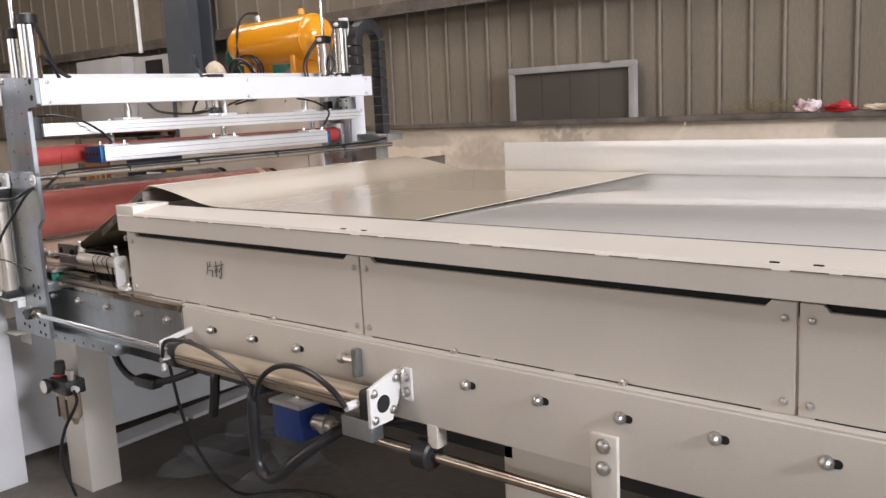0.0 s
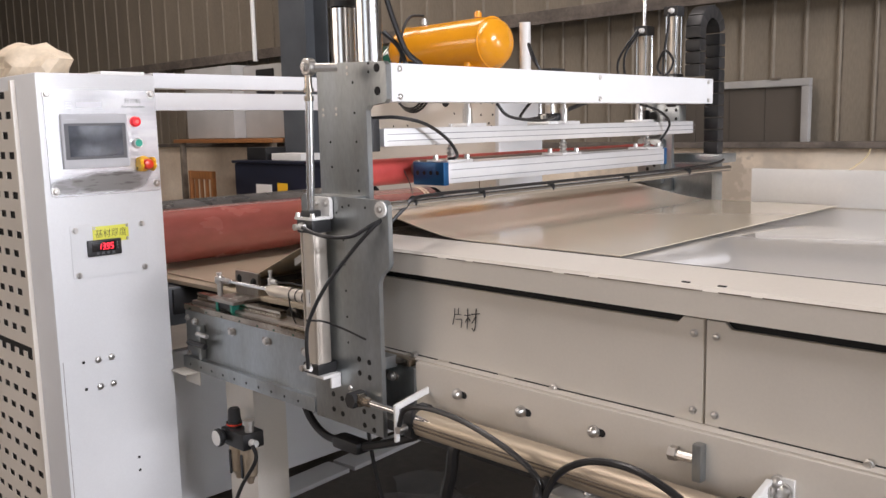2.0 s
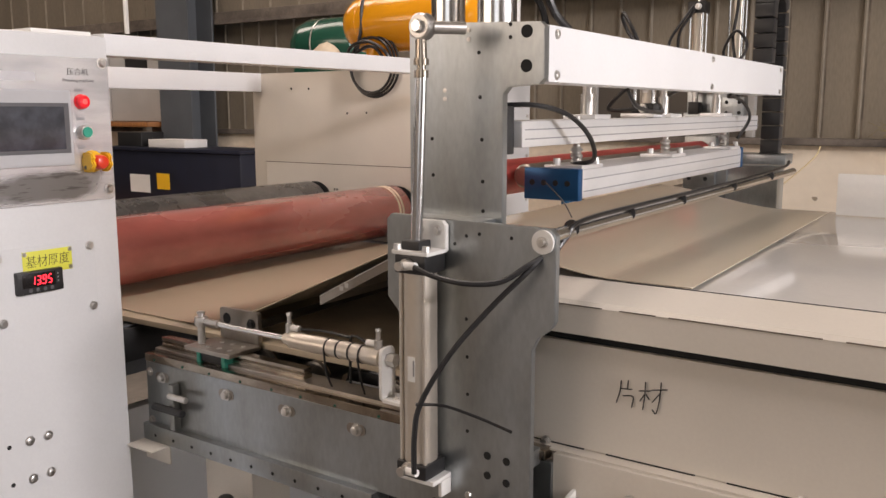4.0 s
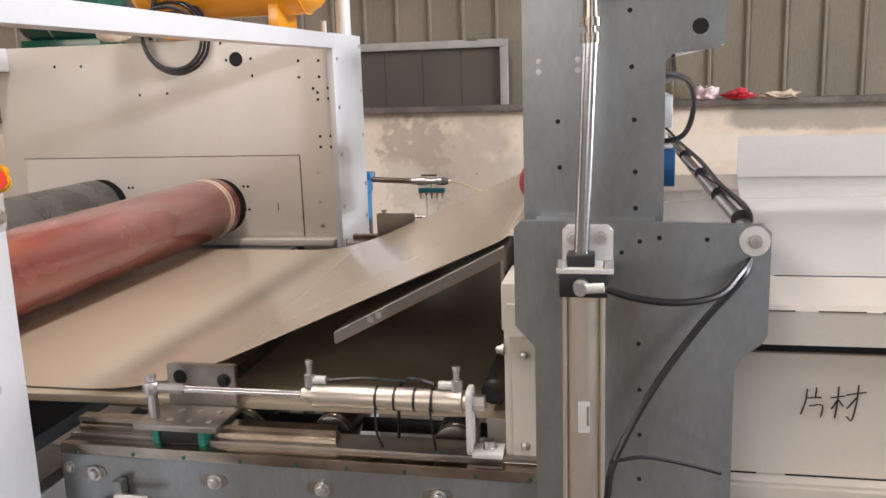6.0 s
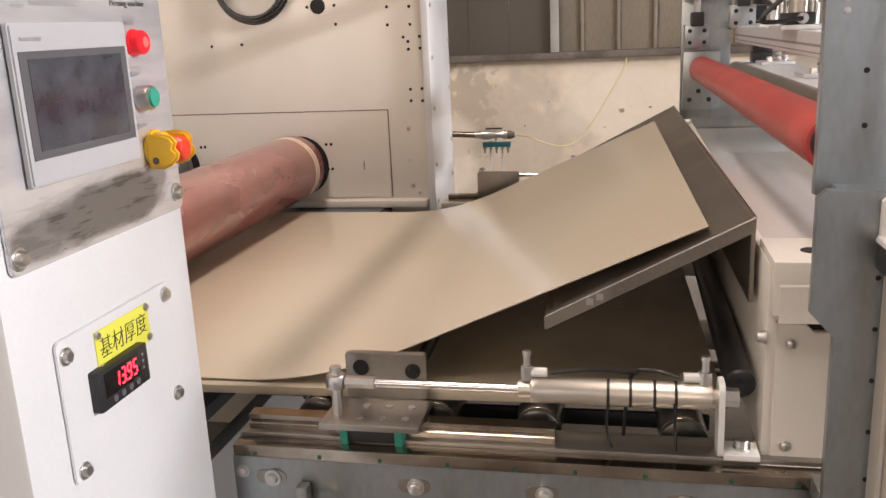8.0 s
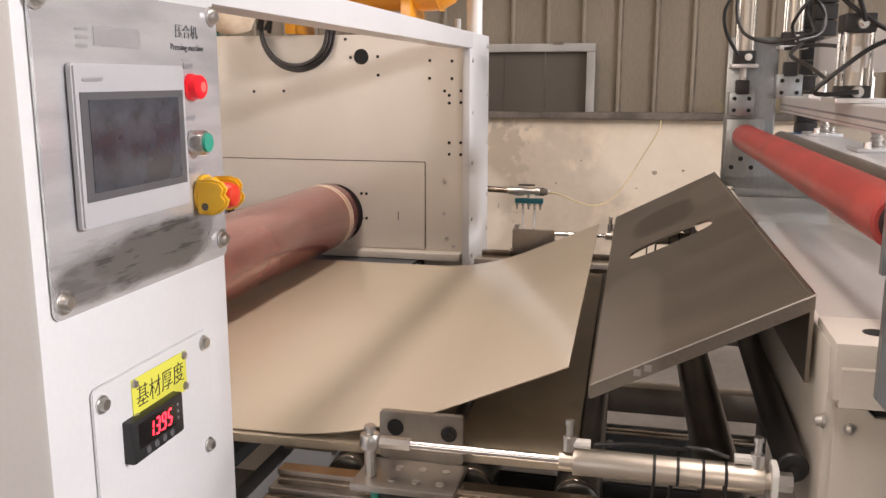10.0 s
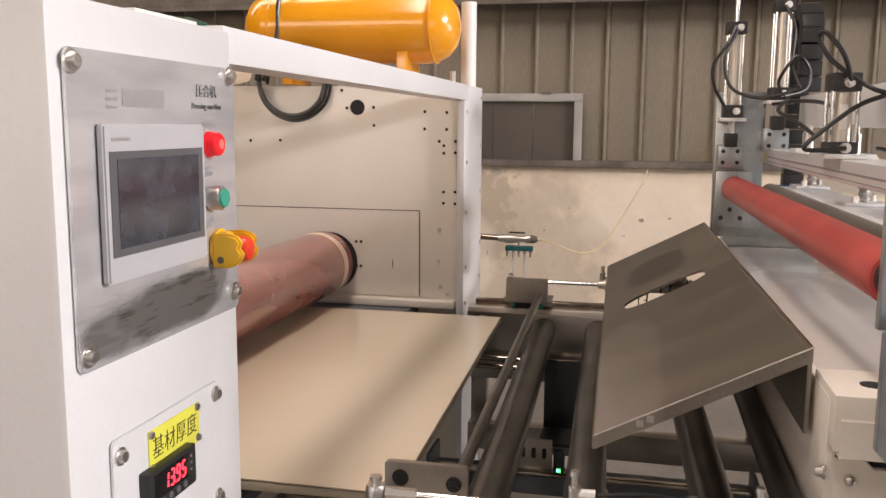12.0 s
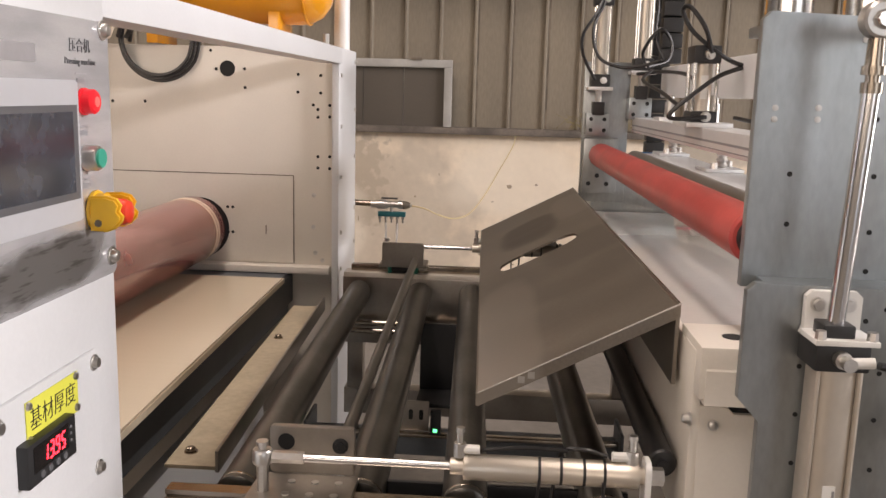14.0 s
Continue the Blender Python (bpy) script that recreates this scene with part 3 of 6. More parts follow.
# ---- pneumatic cylinder under the table, drive shaft, hoses ----
def under_table():
    c = thing("long_pneumatic_cylinder", (-2.4, 1.5, 0.69), "long bronze-toned pneumatic cylinder below the table beam", "pneumatic cylinder")
    part("barrel", outline(B(), rounded(1.475, 1.535, 0.666, 0.726, 0.024), "x", -2.765, -1.955, 0.001), BRONZE, c)
    for x in (-2.765, -1.985):
        part("end_cap", outline(B(), rounded(1.47, 1.54, 0.661, 0.731, 0.01), "x", x, x + 0.03, 0.002), BLACK, c)
    part("tie_strip", box(B(), -2.76, -1.96, 1.472, 1.4755, 0.699, 0.702), DARKBROWN, c)
    part("tie_strip", box(B(), -2.76, -1.96, 1.472, 1.4755, 0.690, 0.693), DARKBROWN, c)
    fl = part("mount_flange", outline(B(), [(1.458, 0.653), (1.528, 0.653), (1.558, 0.706), (1.562, 0.762), (1.548, 0.768), (1.458, 0.744)], "x", -1.945, -1.935, 0.001), WHITEPLASTIC, c, "white steel mounting flange")
    part("flange_hole", lathe(B(), (-1.9352, 1.500, 0.700), (1, 0, 0), [(0, 0.021), (0.0008, 0.021)], 18), DARK, fl)
    fb = B()
    for y, z in ((1.471, 0.668), (1.471, 0.731), (1.543, 0.750), (1.530, 0.678)):
        bolt(fb, (-1.935, y, z), (1, 0, 0), 0.008, 0.008)
    part("screw", fb, STEEL, fl)
    nb = B()
    for z in (0.749, 0.714):
        bolt(nb, (-1.918, 1.560, z), (0, -1, 0), 0.011, 0.011)
    part("nut", nb, STEEL, fl)
    part("foot", box(B(), -1.935, -1.902, 1.56, 1.567, 0.693, 0.771, 0.002), WHITEPLASTIC, fl)
    k = part("front_bracket", outline(B(), [(1.458, 0.650), (1.470, 0.650), (1.470, 0.726), (1.567, 0.742), (1.567, 0.757), (1.458, 0.738)], "x", -2.783, -2.775, 0.001), WHITEPLASTIC, c)
    part("elbow_fitting", rod(B(), (-2.75, 1.465, 0.69), (-2.75, 1.44, 0.69), 0.009, 10), STEEL, c)
    part("elbow_fitting", rod(B(), (-1.99, 1.47, 0.700), (-1.99, 1.435, 0.700), 0.010, 10), WHITEPLASTIC, c)
    part("air_hose", tube(B(), [(-2.75, 1.445, 0.70), (-2.72, 1.44, 0.748), (-2.64, 1.44, 0.764), (-2.535, 1.44, 0.757), (-2.42, 1.44, 0.727), (-2.35, 1.44, 0.69), (-2.337, 1.44, 0.645)], 0.006), HOSE, c)
    part("air_hose", tube(B(), [(-1.99, 1.435, 0.700), (-2.03, 1.43, 0.738), (-2.10, 1.43, 0.765), (-2.17, 1.43, 0.770), (-2.24, 1.433, 0.752), (-2.30, 1.437, 0.71), (-2.335, 1.44, 0.65)], 0.007), HOSE, c)
    part("block", box(B(), -2.07, -1.97, 1.49, 1.53, 0.60, 0.652, 0.003), ZINC, c)
    g = thing("gearbox", (-2.32, 1.55, 0.5), "small blue gearbox with a pale cover plate", "gearbox")
    part("housing", box(B(), -2.390, -2.278, 1.535, 1.64, 0.515, 0.606, 0.008), BLUE, g)
    part("cover", box(B(), -2.396, -2.272, 1.53, 1.645, 0.606, 0.618, 0.003), BOXGREY, g)
    part("cover_bolt", lathe(B(), (-2.33, 1.58, 0.618), (0, 0, 1), [(0, 0.01), (0.008, 0.007)], 10), STEEL, g)
    part("stem", box(B(), -2.36, -2.30, 1.59, 1.63, 0.618, 0.70, 0.003), GREYPAINT, g)
    s = thing("drive_shaft", (-1.5, 1.56, 0.53), "long steel drive shaft below the table", "shaft")
    part("shaft", rod(B(), (-2.262, 1.575, 0.566), (1.8, 1.575, 0.566), 0.0125, 14), RAIL, s)
    part("collar", lathe(B(), (-2.262, 1.575, 0.566), (1, 0, 0), [(0, 0.021), (0.03, 0.021), (0.031, 0.026), (0.05, 0.026), (0.051, 0.018), (0.07, 0.018)], 14), STEEL, s)
    part("bearing", lathe(B(), (-1.905, 1.575, 0.566), (1, 0, 0), [(0, 0.030), (0.004, 0.036), (0.045, 0.036), (0.05, 0.030)], 18), BLACK, s)
    part("bearing_arm", box(B(), -1.865, -1.835, 1.565, 1.60, 0.590, 0.645, 0.003), PAINT, s)
    solid("hose_loop", tube(B(), [(-2.42, 1.60, 0.632), (-2.37, 1.54, 0.655), (-2.348, 1.455, 0.665), (-2.342, 1.44, 0.62), (-2.345, 1.44, 0.53), (-2.338, 1.44, 0.478), (-2.305, 1.44, 0.452), (-2.262, 1.445, 0.466), (-2.215, 1.46, 0.51), (-2.15, 1.50, 0.565), (-2.09, 1.57, 0.60), (-1.95, 1.66, 0.61)], 0.0155, 12, 8), HOSE, "thick black hose looping below the table", "hose")
    solid("lower_rail", box(B(), -3.6, 1.8, 1.66, 1.71, 0.565, 0.625, 0.003), BLACK, "black steel rail below the table beam", "rail")
    solid("cable_strap", tube(B(), [(-2.725, 1.64, 0.64), (-2.728, 1.60, 0.61), (-2.735, 1.595, 0.55), (-2.760, 1.60, 0.478)], 0.015, 8), HOSE, "black cable end hanging below the rail", "cable")
    scraps = thing("plastic_scraps", (-3.1, 2.4, 0), "crumpled clear plastic film scraps on the floor", "plastic scrap")
    random.seed(4)
    for x, y, w, d, turn in ((-3.36, 2.03, 0.24, 0.11, 0.5), (-3.52, 2.20, 0.20, 0.12, 1.2), (-3.16, 2.25, 0.22, 0.09, -0.3), (-3.62, 2.42, 0.16, 0.10, 0.9), (-3.05, 1.98, 0.15, 0.07, 0.2)):
        fl = B()
        grid = []
        for j in range(9):
            row = []
            for i in range(17):
                u, v = (i / 16 - 0.5) * w * 2, (j / 8 - 0.5) * d * 2
                p = Vector((u * 6 + x * 5, v * 6, y * 3))
                u += 0.03 * noise.noise(p)
                v += 0.03 * noise.noise(p + Vector((7, 3, 1)))
                lift = 0.075 * max(0.0, 0.12 + noise.noise(p * 0.9 + Vector((1, 9, 4)))) + 0.012 * abs(noise.noise(p * 3))
                row.append(fl.verts.new((x + u * math.cos(turn) - v * math.sin(turn), y + u * math.sin(turn) + v * math.cos(turn), 0.003 + lift)))
            grid.append(row)
        for j in range(8):
            for i in range(16):
                fl.faces.new((grid[j][i], grid[j][i + 1], grid[j + 1][i + 1], grid[j + 1][i])).smooth = True
        part("film_scrap", fl, FILM, scraps)
    strip = solid("floor_strip", box(B(), -0.062, 0.062, -0.24, 0.24, 0, 0.018, 0.002), WHITE, "white steel strip lying on the floor", "strip", "floor strips")
    strip.matrix_world = pose(-4.005, 2.02, 0.001, 0, 0, 5)
    copy_thing(strip, pose(-4.045, 2.52, 0.001, 0, 0, 6))
    bend = thing("hose_bend", (-3.25, 1.62, 0.5), "black hose bend with a moulded end below the slide rail", "hose")
    part("hose", tube(B(), [(-3.385, 1.62, 0.645), (-3.358, 1.62, 0.590), (-3.325, 1.62, 0.545), (-3.287, 1.62, 0.518), (-3.239, 1.62, 0.505), (-3.19, 1.62, 0.508)], 0.0115, 10), HOSE, bend)
    part("moulded_end", box(B(), -3.20, -3.09, 1.595, 1.645, 0.492, 0.528, 0.012), BLACK, bend)
    part("tail", tube(B(), [(-3.10, 1.62, 0.512), (-3.02, 1.64, 0.535), (-2.93, 1.665, 0.57)], 0.0115, 10), HOSE, bend)
    solid("floor_cable", tube(B(), [(-3.25, 1.75, 0.62), (-3.22, 1.8, 0.25), (-3.12, 1.9, 0.02), (-2.95, 2.05, 0.012), (-2.6, 2.1, 0.012)], 0.006), HOSE, "thin black cable on the floor", "cable")


# ---- slide rails between press and table ----
DARKPLATE = mat("burnished_plate", (0.40, 0.37, 0.33), 0.3, 0.85, vary=0.12, scale=8, tint=(0.30, 0.27, 0.24))


def slide_rail():
    r = thing("slide_rail", (-3.4, 1.6, 0.7), "zinc-plated slide rail beam with slotted bolts", "slide rail")
    p = part("side_plate", outline(B(), rounded(-3.905, -2.82, 0.645, 0.795, 0.004), "y", 1.562, 1.575, 0.001), ZINC, r)
    for k, x in enumerate((-3.845, -3.625, -3.44, -3.25, -3.06, -2.90)):
        part("slot", outline(B(), rounded(x - 0.024, x + 0.024, 0.752, 0.774, 0.0108), "y", 1.5605, 1.5618), DARKPLATE, p)
        part("slot_bolt", lathe(B(), (x + 0.003, 1.5605, 0.763), (0, -1, 0), [(0, 0.013), (0.003, 0.013), (0.0031, 0.009), (0.011, 0.0085), (0.012, 0.006)], 12), STEEL, p)
    part("lower_flange", box(B(), -3.905, -3.20, 1.545, 1.60, 0.605, 0.6455, 0.002), ZINC, p)
    hb = B()
    for k in range(10):
        lathe(hb, (-3.86 + 0.065 * k, 1.5445, 0.622), (0, -1, 0), [(0, 0.004), (0.0006, 0.004)], 8)
    part("flange_hole", hb, DARK, p)
    part("guide_strip", box(B(), -3.90, -2.83, 1.556, 1.585, 0.797, 0.816, 0.003), RAIL, r, "polished brownish guide strip")
    gb = B()
    random.seed(3)
    for k in range(9):
        lathe(gb, (-3.87 + 0.095 * k + 0.02 * random.random(), 1.5555, 0.803), (0, -1, 0), [(0, 0.0035), (0.0006, 0.003)], 8)
    part("strip_mark", gb, GREEN, r)
    part("top_plate", box(B(), -3.90, -3.03, 1.586, 1.645, 0.80, 0.822, 0.002), DARKPLATE, r)
    part("linear_rail", outline(B(), [(1.60, 0.822), (1.60, 0.830), (1.605, 0.834), (1.60, 0.838), (1.60, 0.845), (1.625, 0.845), (1.625, 0.838), (1.62, 0.834), (1.625, 0.83), (1.625, 0.822)], "x", -3.89, -3.425), RAIL, r)
    part("stop_block", box(B(), -3.80, -3.782, 1.54, 1.56, 0.65, 0.76, 0.003), ZINC, r)
    part("stop_screw", rod(B(), (-3.845, 1.535, 0.70), (-3.745, 1.535, 0.70), 0.009, 10), BLACK, r)
    part("stop_screw", rod(B(), (-3.79, 1.535, 0.735), (-3.73, 1.535, 0.735), 0.007, 10), STEEL, r)
    eb = B()
    for z in (0.77, 0.65):
        bolt(eb, (-3.89, 1.562, z), (0, -1, 0), 0.008, 0.008)
    part("bolt", eb, STEEL, r)
    fr = thing("slide_rail", (-3.4, 3.12, 0.7), "far steel slide rail beam below the plaster wall", "slide rail")
    part("side_plate", box(B(), -3.905, -3.05, 3.11, 3.19, 0.63, 0.845, 0.003), DARKPLATE, fr)
    part("guide_strip", box(B(), -3.90, -3.05, 3.10, 3.16, 0.846, 0.862, 0.002), PAINT, fr)
    part("linear_rail", box(B(), -3.88, -3.43, 3.12, 3.145, 0.863, 0.885, 0.003), RAIL, fr)
    part("lower_beam", box(B(), -3.90, -2.95, 3.11, 3.17, 0.392, 0.478, 0.004), DARKPLATE, fr, "dark lower beam of the frame")
    for x in (-3.89, -3.04):
        part("upright", box(B(), x, x + 0.05, 3.115, 3.165, 0.4785, 0.629, 0.002), DARKPLATE, fr)


def carriage(y, far):
    """The cylinder that pushes one end of the cross shaft."""
    d = 1 if not far else -1
    c = thing("shaft_carriage", (-3.65, y, 0.85), "slide carriage with a steel plate and green-ended runner", "carriage", "shaft carriages")
    z = 0.0 if not far else 0.040
    part("runner", box(B(), -3.735, -3.645, y - 0.02, y + 0.03, 0.818 + z, 0.842 + z, 0.002), BLACK, c)
    for x in (-3.738, -3.655):
        part("runner_end", box(B(), x, x + 0.012, y - 0.024, y + 0.034, 0.812 + z, 0.841 + z, 0.002), TEAL, c, "green runner end")
    p = part("plate", box(B(), -3.765, -3.615, y - 0.035, y + 0.06, 0.843 + z, 0.853 + z, 0.002), DARKPLATE, c)
    sb = B()
    for x in (-3.71, -3.675, -3.64):
        for yy in (y - 0.01, y + 0.03):
            lathe(sb, (x, yy, 0.853 + z), (0, 0, 1), [(0, 0.006), (0.002, 0.006), (0.0021, 0.003)], 10)
    part("screw", sb, STEEL, p)
    u = part("upright", outline(B(), rounded(-3.750, -3.622, 0.853 + z, 0.927 + z, 0.006), "y", y + 0.06 * d, y + 0.072 * d, 0.001), DARKPLATE, c)
    part("hole", lathe(B(), (-3.725, y + 0.0598 * d, 0.903 + z), (0, -d, 0), [(0, 0.013), (0.0006, 0.013)], 14), DARK, u)
    part("shaft_bolt", lathe(B(), (-3.643, y + 0.0598 * d, 0.900 + z), (0, -d, 0), [(0, 0.012), (0.003, 0.012), (0.0031, 0.008), (0.008, 0.008), (0.0081, 0.004), (0.006, 0.004)], 12), BLACK, u)
    k = thing("small_pneumatic_cylinder", (-3.33, y, 0.9), "slim silver pneumatic cylinder with black cable ties", "pneumatic cylinder", "small cylinders")
    zc = 0.905 + z
    part("barrel", lathe(B(), (-3.475, y, zc), (1, 0, 0), [(0, 0.012), (0.018, 0.012), (0.019, 0.019), (0.03, 0.019), (0.031, 0.0185), (0.235, 0.0185), (0.236, 0.019), (0.262, 0.019), (0.263, 0.012), (0.275, 0.012)], 20), BARREL, k)
    part("piston_rod", rod(B(), (-3.70, y, zc), (-3.47, y, zc), 0.006, 12), CHROME, k)
    part("rod_eye", lathe(B(), (-3.745, y, zc - 0.011), (0, 0, 1), [(0, 0.013), (0.004, 0.015), (0.018, 0.015), (0.022, 0.013)], 14), STEEL, k)
    part("rod_nut", rod(B(), (-3.73, y, zc), (-3.685, y, zc), 0.009, 6), STEEL, k)
    part("eye_bolt", lathe(B(), (-3.745, y, 0.853 + z), (0, 0, 1), [(0, 0.009), (0.04, 0.009), (0.041, 0.006), (0.068, 0.006), (0.069, 0.009), (0.075, 0.009)], 10), STEEL, k)
    for x in (-3.462, -3.222):
        f = part("fitting", lathe(B(), (x, y, zc + 0.015), (0, 0, 1), [(0, 0.009), (0.02, 0.009), (0.021, 0.005), (0.036, 0.005), (0.037, 0.007), (0.043, 0.006)], 10), STEEL, k)
        part("fitting_arm", rod(B(), (x, y, zc + 0.026), (x + (0.028 if x < -3.3 else -0.028), y, zc + 0.026), 0.0068, 10), WHITEPLASTIC, f)
    for x in (-3.352, -3.322, -3.29, -3.262):
        part("cable_tie", lathe(B(), (x, y, zc), (1, 0, 0), [(0, 0.0195), (0.004, 0.0195)], 20), BLACK, k)
    part("air_hose", tube(B(), [(-3.43, y, zc + 0.026), (-3.37, y + 0.01, zc + 0.028), (-3.31, y + 0.02, zc + 0.022)], 0.003, 6), HOSE, k)
    part("air_hose", tube(B(), [(-3.256, y, zc + 0.026), (-3.29, y + 0.01, zc + 0.03), (-3.32, y + 0.03, zc + 0.01), (-3.33, y + 0.04, zc - 0.09)], 0.003, 6), HOSE, k)
    part("tie_tail", tube(B(), [(-3.35, y - 0.018, zc - 0.005), (-3.352, y - 0.01, zc - 0.05), (-3.345, y, zc - 0.085)], 0.0022, 6), HOSE, k)
    part("tie_tail", tube(B(), [(-3.262, y - 0.018, zc - 0.005), (-3.26, y - 0.01, zc - 0.05), (-3.258, y, zc - 0.085)], 0.0022, 6), HOSE, k)
    b = part("bracket", outline(B(), rounded(y - 0.022, y + 0.022, 0.822 + z, 0.93 + z, 0.014), "x", -3.205, -3.197, 0.001), WHITEPLASTIC, k, "white angle bracket")
    part("bracket_foot", box(B(), -3.197, -3.15, y - 0.022, y + 0.022, 0.8225 + z, 0.83 + z, 0.001), WHITEPLASTIC, b)
    part("bracket_nut", rod(B(), (-3.197, y, zc), (-3.178, y, zc), 0.013, 6), STEEL, b)
    part("foot_bolt", lathe(B(), (-3.172, y, 0.83 + z), (0, 0, 1), [(0, 0.012), (0.003, 0.012), (0.0031, 0.009), (0.014, 0.009)], 10), STEEL, b)
    if far:
        for ob in (*c.children, *k.children):
            nudge(ob, (-0.024, 0, 0))


def cross_shaft():
    solid("cross_shaft", rod(B(), (-3.643, 1.672, 0.893), (-3.672, 3.058, 0.914), 0.0105, 18), ROLLSTEEL, "round dark steel shaft across the line", "shaft")
    roll = thing("line_roller", (-3.827, 2.4, 0.806), "dark steel tube roller across the line", "roller", "line rollers")
    part("tube", lathe(B(), (-3.827, 1.66, 0.806), (0, 1, 0), [(0, 0.012), (0.002, 0.030), (0.004, 0.0355), (1.42, 0.0355), (1.424, 0.030), (1.428, 0.012)], 28), ROLLSTEEL, roll)
    part("axle", rod(B(), (-3.827, 1.648, 0.806), (-3.827, 3.13, 0.806), 0.01, 10), STEEL, roll)
    part("end_ring", lathe(B(), (-3.827, 1.676, 0.806), (0, 1, 0), [(0, 0.0355), (0.0004, 0.0359), (0.005, 0.0359), (0.0054, 0.0355)], 28), RAIL, roll)
    lean(roll, 0.03, 2.4)
    for x, z in ((-3.637, 0.806), (-3.477, 0.806), (-3.264, 0.80)):
        copy_thing(roll, Matrix.Translation((x, 2.4, z)))
    ut = thing("ramp_tube", (-3.171, 2.4, 0.905), "black tube roller beneath the steel ramp", "roller")
    part("tube", lathe(B(), (-3.171, 1.642, 0.905), (0, 1, 0), [(0, 0.006), (0.002, 0.018), (0.005, 0.021), (1.45, 0.021), (1.454, 0.01)], 24), BLACK, ut)
    part("axle", rod(B(), (-3.171, 1.635, 0.905), (-3.171, 3.125, 0.905), 0.008, 10), BLACK, ut)
    w = thing("wheel_row", (-3.57, 1.72, 0.80), "row of small pale rubber guide wheels", "wheels")
    part("axle_bar", box(B(), -3.82, -3.20, 1.741, 1.75, 0.785, 0.81, 0.002), BLACK, w)
    for x in (-3.62, -3.445, -3.253):
        part("wheel", lathe(B(), (x, 1.715, 0.80), (0, 1, 0), [(0, 0.018), (0.004, 0.024), (0.02, 0.024), (0.024, 0.018)], 18), FOAM, w)
    ch = thing("angle_bar", (-3.93, 2.4, 0.78), "dusty tan steel angle bar across the line", "angle bar")
    part("web", box(B(), -3.978, -3.888, 1.815, 2.95, 0.777, 0.784, 0.0015), TANPLATE, ch)
    part("flange", box(B(), -3.8878, -3.8815, 1.812, 2.95, 0.774, 0.813, 0.0015), DARKPLATE, ch, "upturned dark steel lip")
    sb = B()
    for y in (1.87, 2.60):
        bolt(sb, (-3.948, y, 0.784), (0, 0, 1), 0.009, 0.010)
    part("bolt", sb, RAIL, ch)
    lean(ch, 0.042, 1.82)
    # ramp of folded steel
    rp = thing("steel_ramp", (-3.3, 2.46, 1.0), "brushed dark steel ramp plate with a long slot", "ramp")
    pl = bmesh.new()
    y0, y1, xa, za, xb, zb = 1.675, 3.242, -3.441, 0.988, -3.155, 1.136
    def at_(u, y, dz=0.0):
        return (xa + (xb - xa) * u, y, za + (zb - za) * u + dz)
    # plate with a round-ended slot
    ring_in, ring_out, n = [], [], 40
    cu, cy, hu, hy, su, sy = 0.47, 2.49, 0.31, 0.058, 0.5, (y1 - y0) / 2
    for k in range(n):
        a = 2 * math.pi * k / n
        c, d = math.cos(a), math.sin(a)
        e = 2 / 3.0
        ring_in.append((cu + hu * math.copysign(abs(c) ** e, c), cy + hy * math.copysign(abs(d) ** e, d)))
        q = 1 / max(abs(c), abs(d))
        ring_out.append((0.5 + 0.5 * c * q, (y0 + y1) / 2 + sy * d * q))
    for dz in (0, -0.006):
        vi = [pl.verts.new(at_(u, y, dz)) for u, y in ring_in]
        vo = [pl.verts.new(at_(u, y, dz)) for u, y in ring_out]
        for k in range(n):
            pl.faces.new((vi[k], vi[(k + 1) % n], vo[(k + 1) % n], vo[k]))
        if dz == 0:
            top_i, top_o = vi, vo
    for k in range(n):
        pl.faces.new((top_i[k], top_i[(k + 1) % n], vi[(k + 1) % n], vi[k]))
        pl.faces.new((top_o[k], top_o[(k + 1) % n], vo[(k + 1) % n], vo[k]))
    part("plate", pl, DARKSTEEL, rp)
    ed = B()
    vs = [ed.verts.new(at_(u, y, dz)) for u in (0, 1.0) for y in (y0 - 0.002, y0 + 0.004) for dz in (-0.02, 0.0008)]
    for f in ((0, 1, 3, 2), (4, 6, 7, 5), (0, 4, 5, 1), (2, 3, 7, 6), (0, 2, 6, 4), (1, 5, 7, 3)):
        ed.faces.new([vs[i] for i in f])
    part("folded_edge", ed, DARKSTEEL, rp)
    part("worn_edge", rod(B(), at_(0, y0 - 0.002, 0.0006), at_(1, y0 - 0.002, 0.0006), 0.0013, 6), STEEL, rp)
    part("worn_edge", rod(B(), at_(1, y0, -0.0004), at_(1, y1, -0.0004), 0.0012, 6), RAIL, rp)
    part("back_flange", box(B(), -3.161, -3.155, y0, y1, 1.015, 1.135, 0.001), DARKSTEEL, rp)
    part("foot_edge", box(B(), -3.444, -3.438, y0, y1, 0.968, 0.987, 0.001), DARKSTEEL, rp)
    wm = B()
    for u in (0.22, 0.27):
        x, y, z = at_(u, y0 - 0.003, -0.008)
        box(wm, x - 0.005, x + 0.005, y - 0.001, y, z - 0.005, z + 0.005)
    part("weld_spot", wm, STEEL, rp)
    for y in (3.2,):
        part("stay", rod(B(), (-3.30, y, 1.05), (-3.16, y, 0.90), 0.012, 8), BLACK, rp)
    lean(rp, 0.02, 1.675)
    sen = thing("sensor_block", (-3.6, 2.75, 0.6), "small black sensor block with a lit green lamp", "sensor")
    part("body", box(B(), -3.592, -3.562, 2.776, 2.80, 0.4665, 0.535, 0.003), BLACK, sen)
    part("lamp", box(B(), -3.583, -3.572, 2.774, 2.776, 0.475, 0.484), LEDGREEN, sen)
    cm = thing("cross_member", (-3.5, 2.82, 0.47), "dark steel cross beam low in the line", "beam")
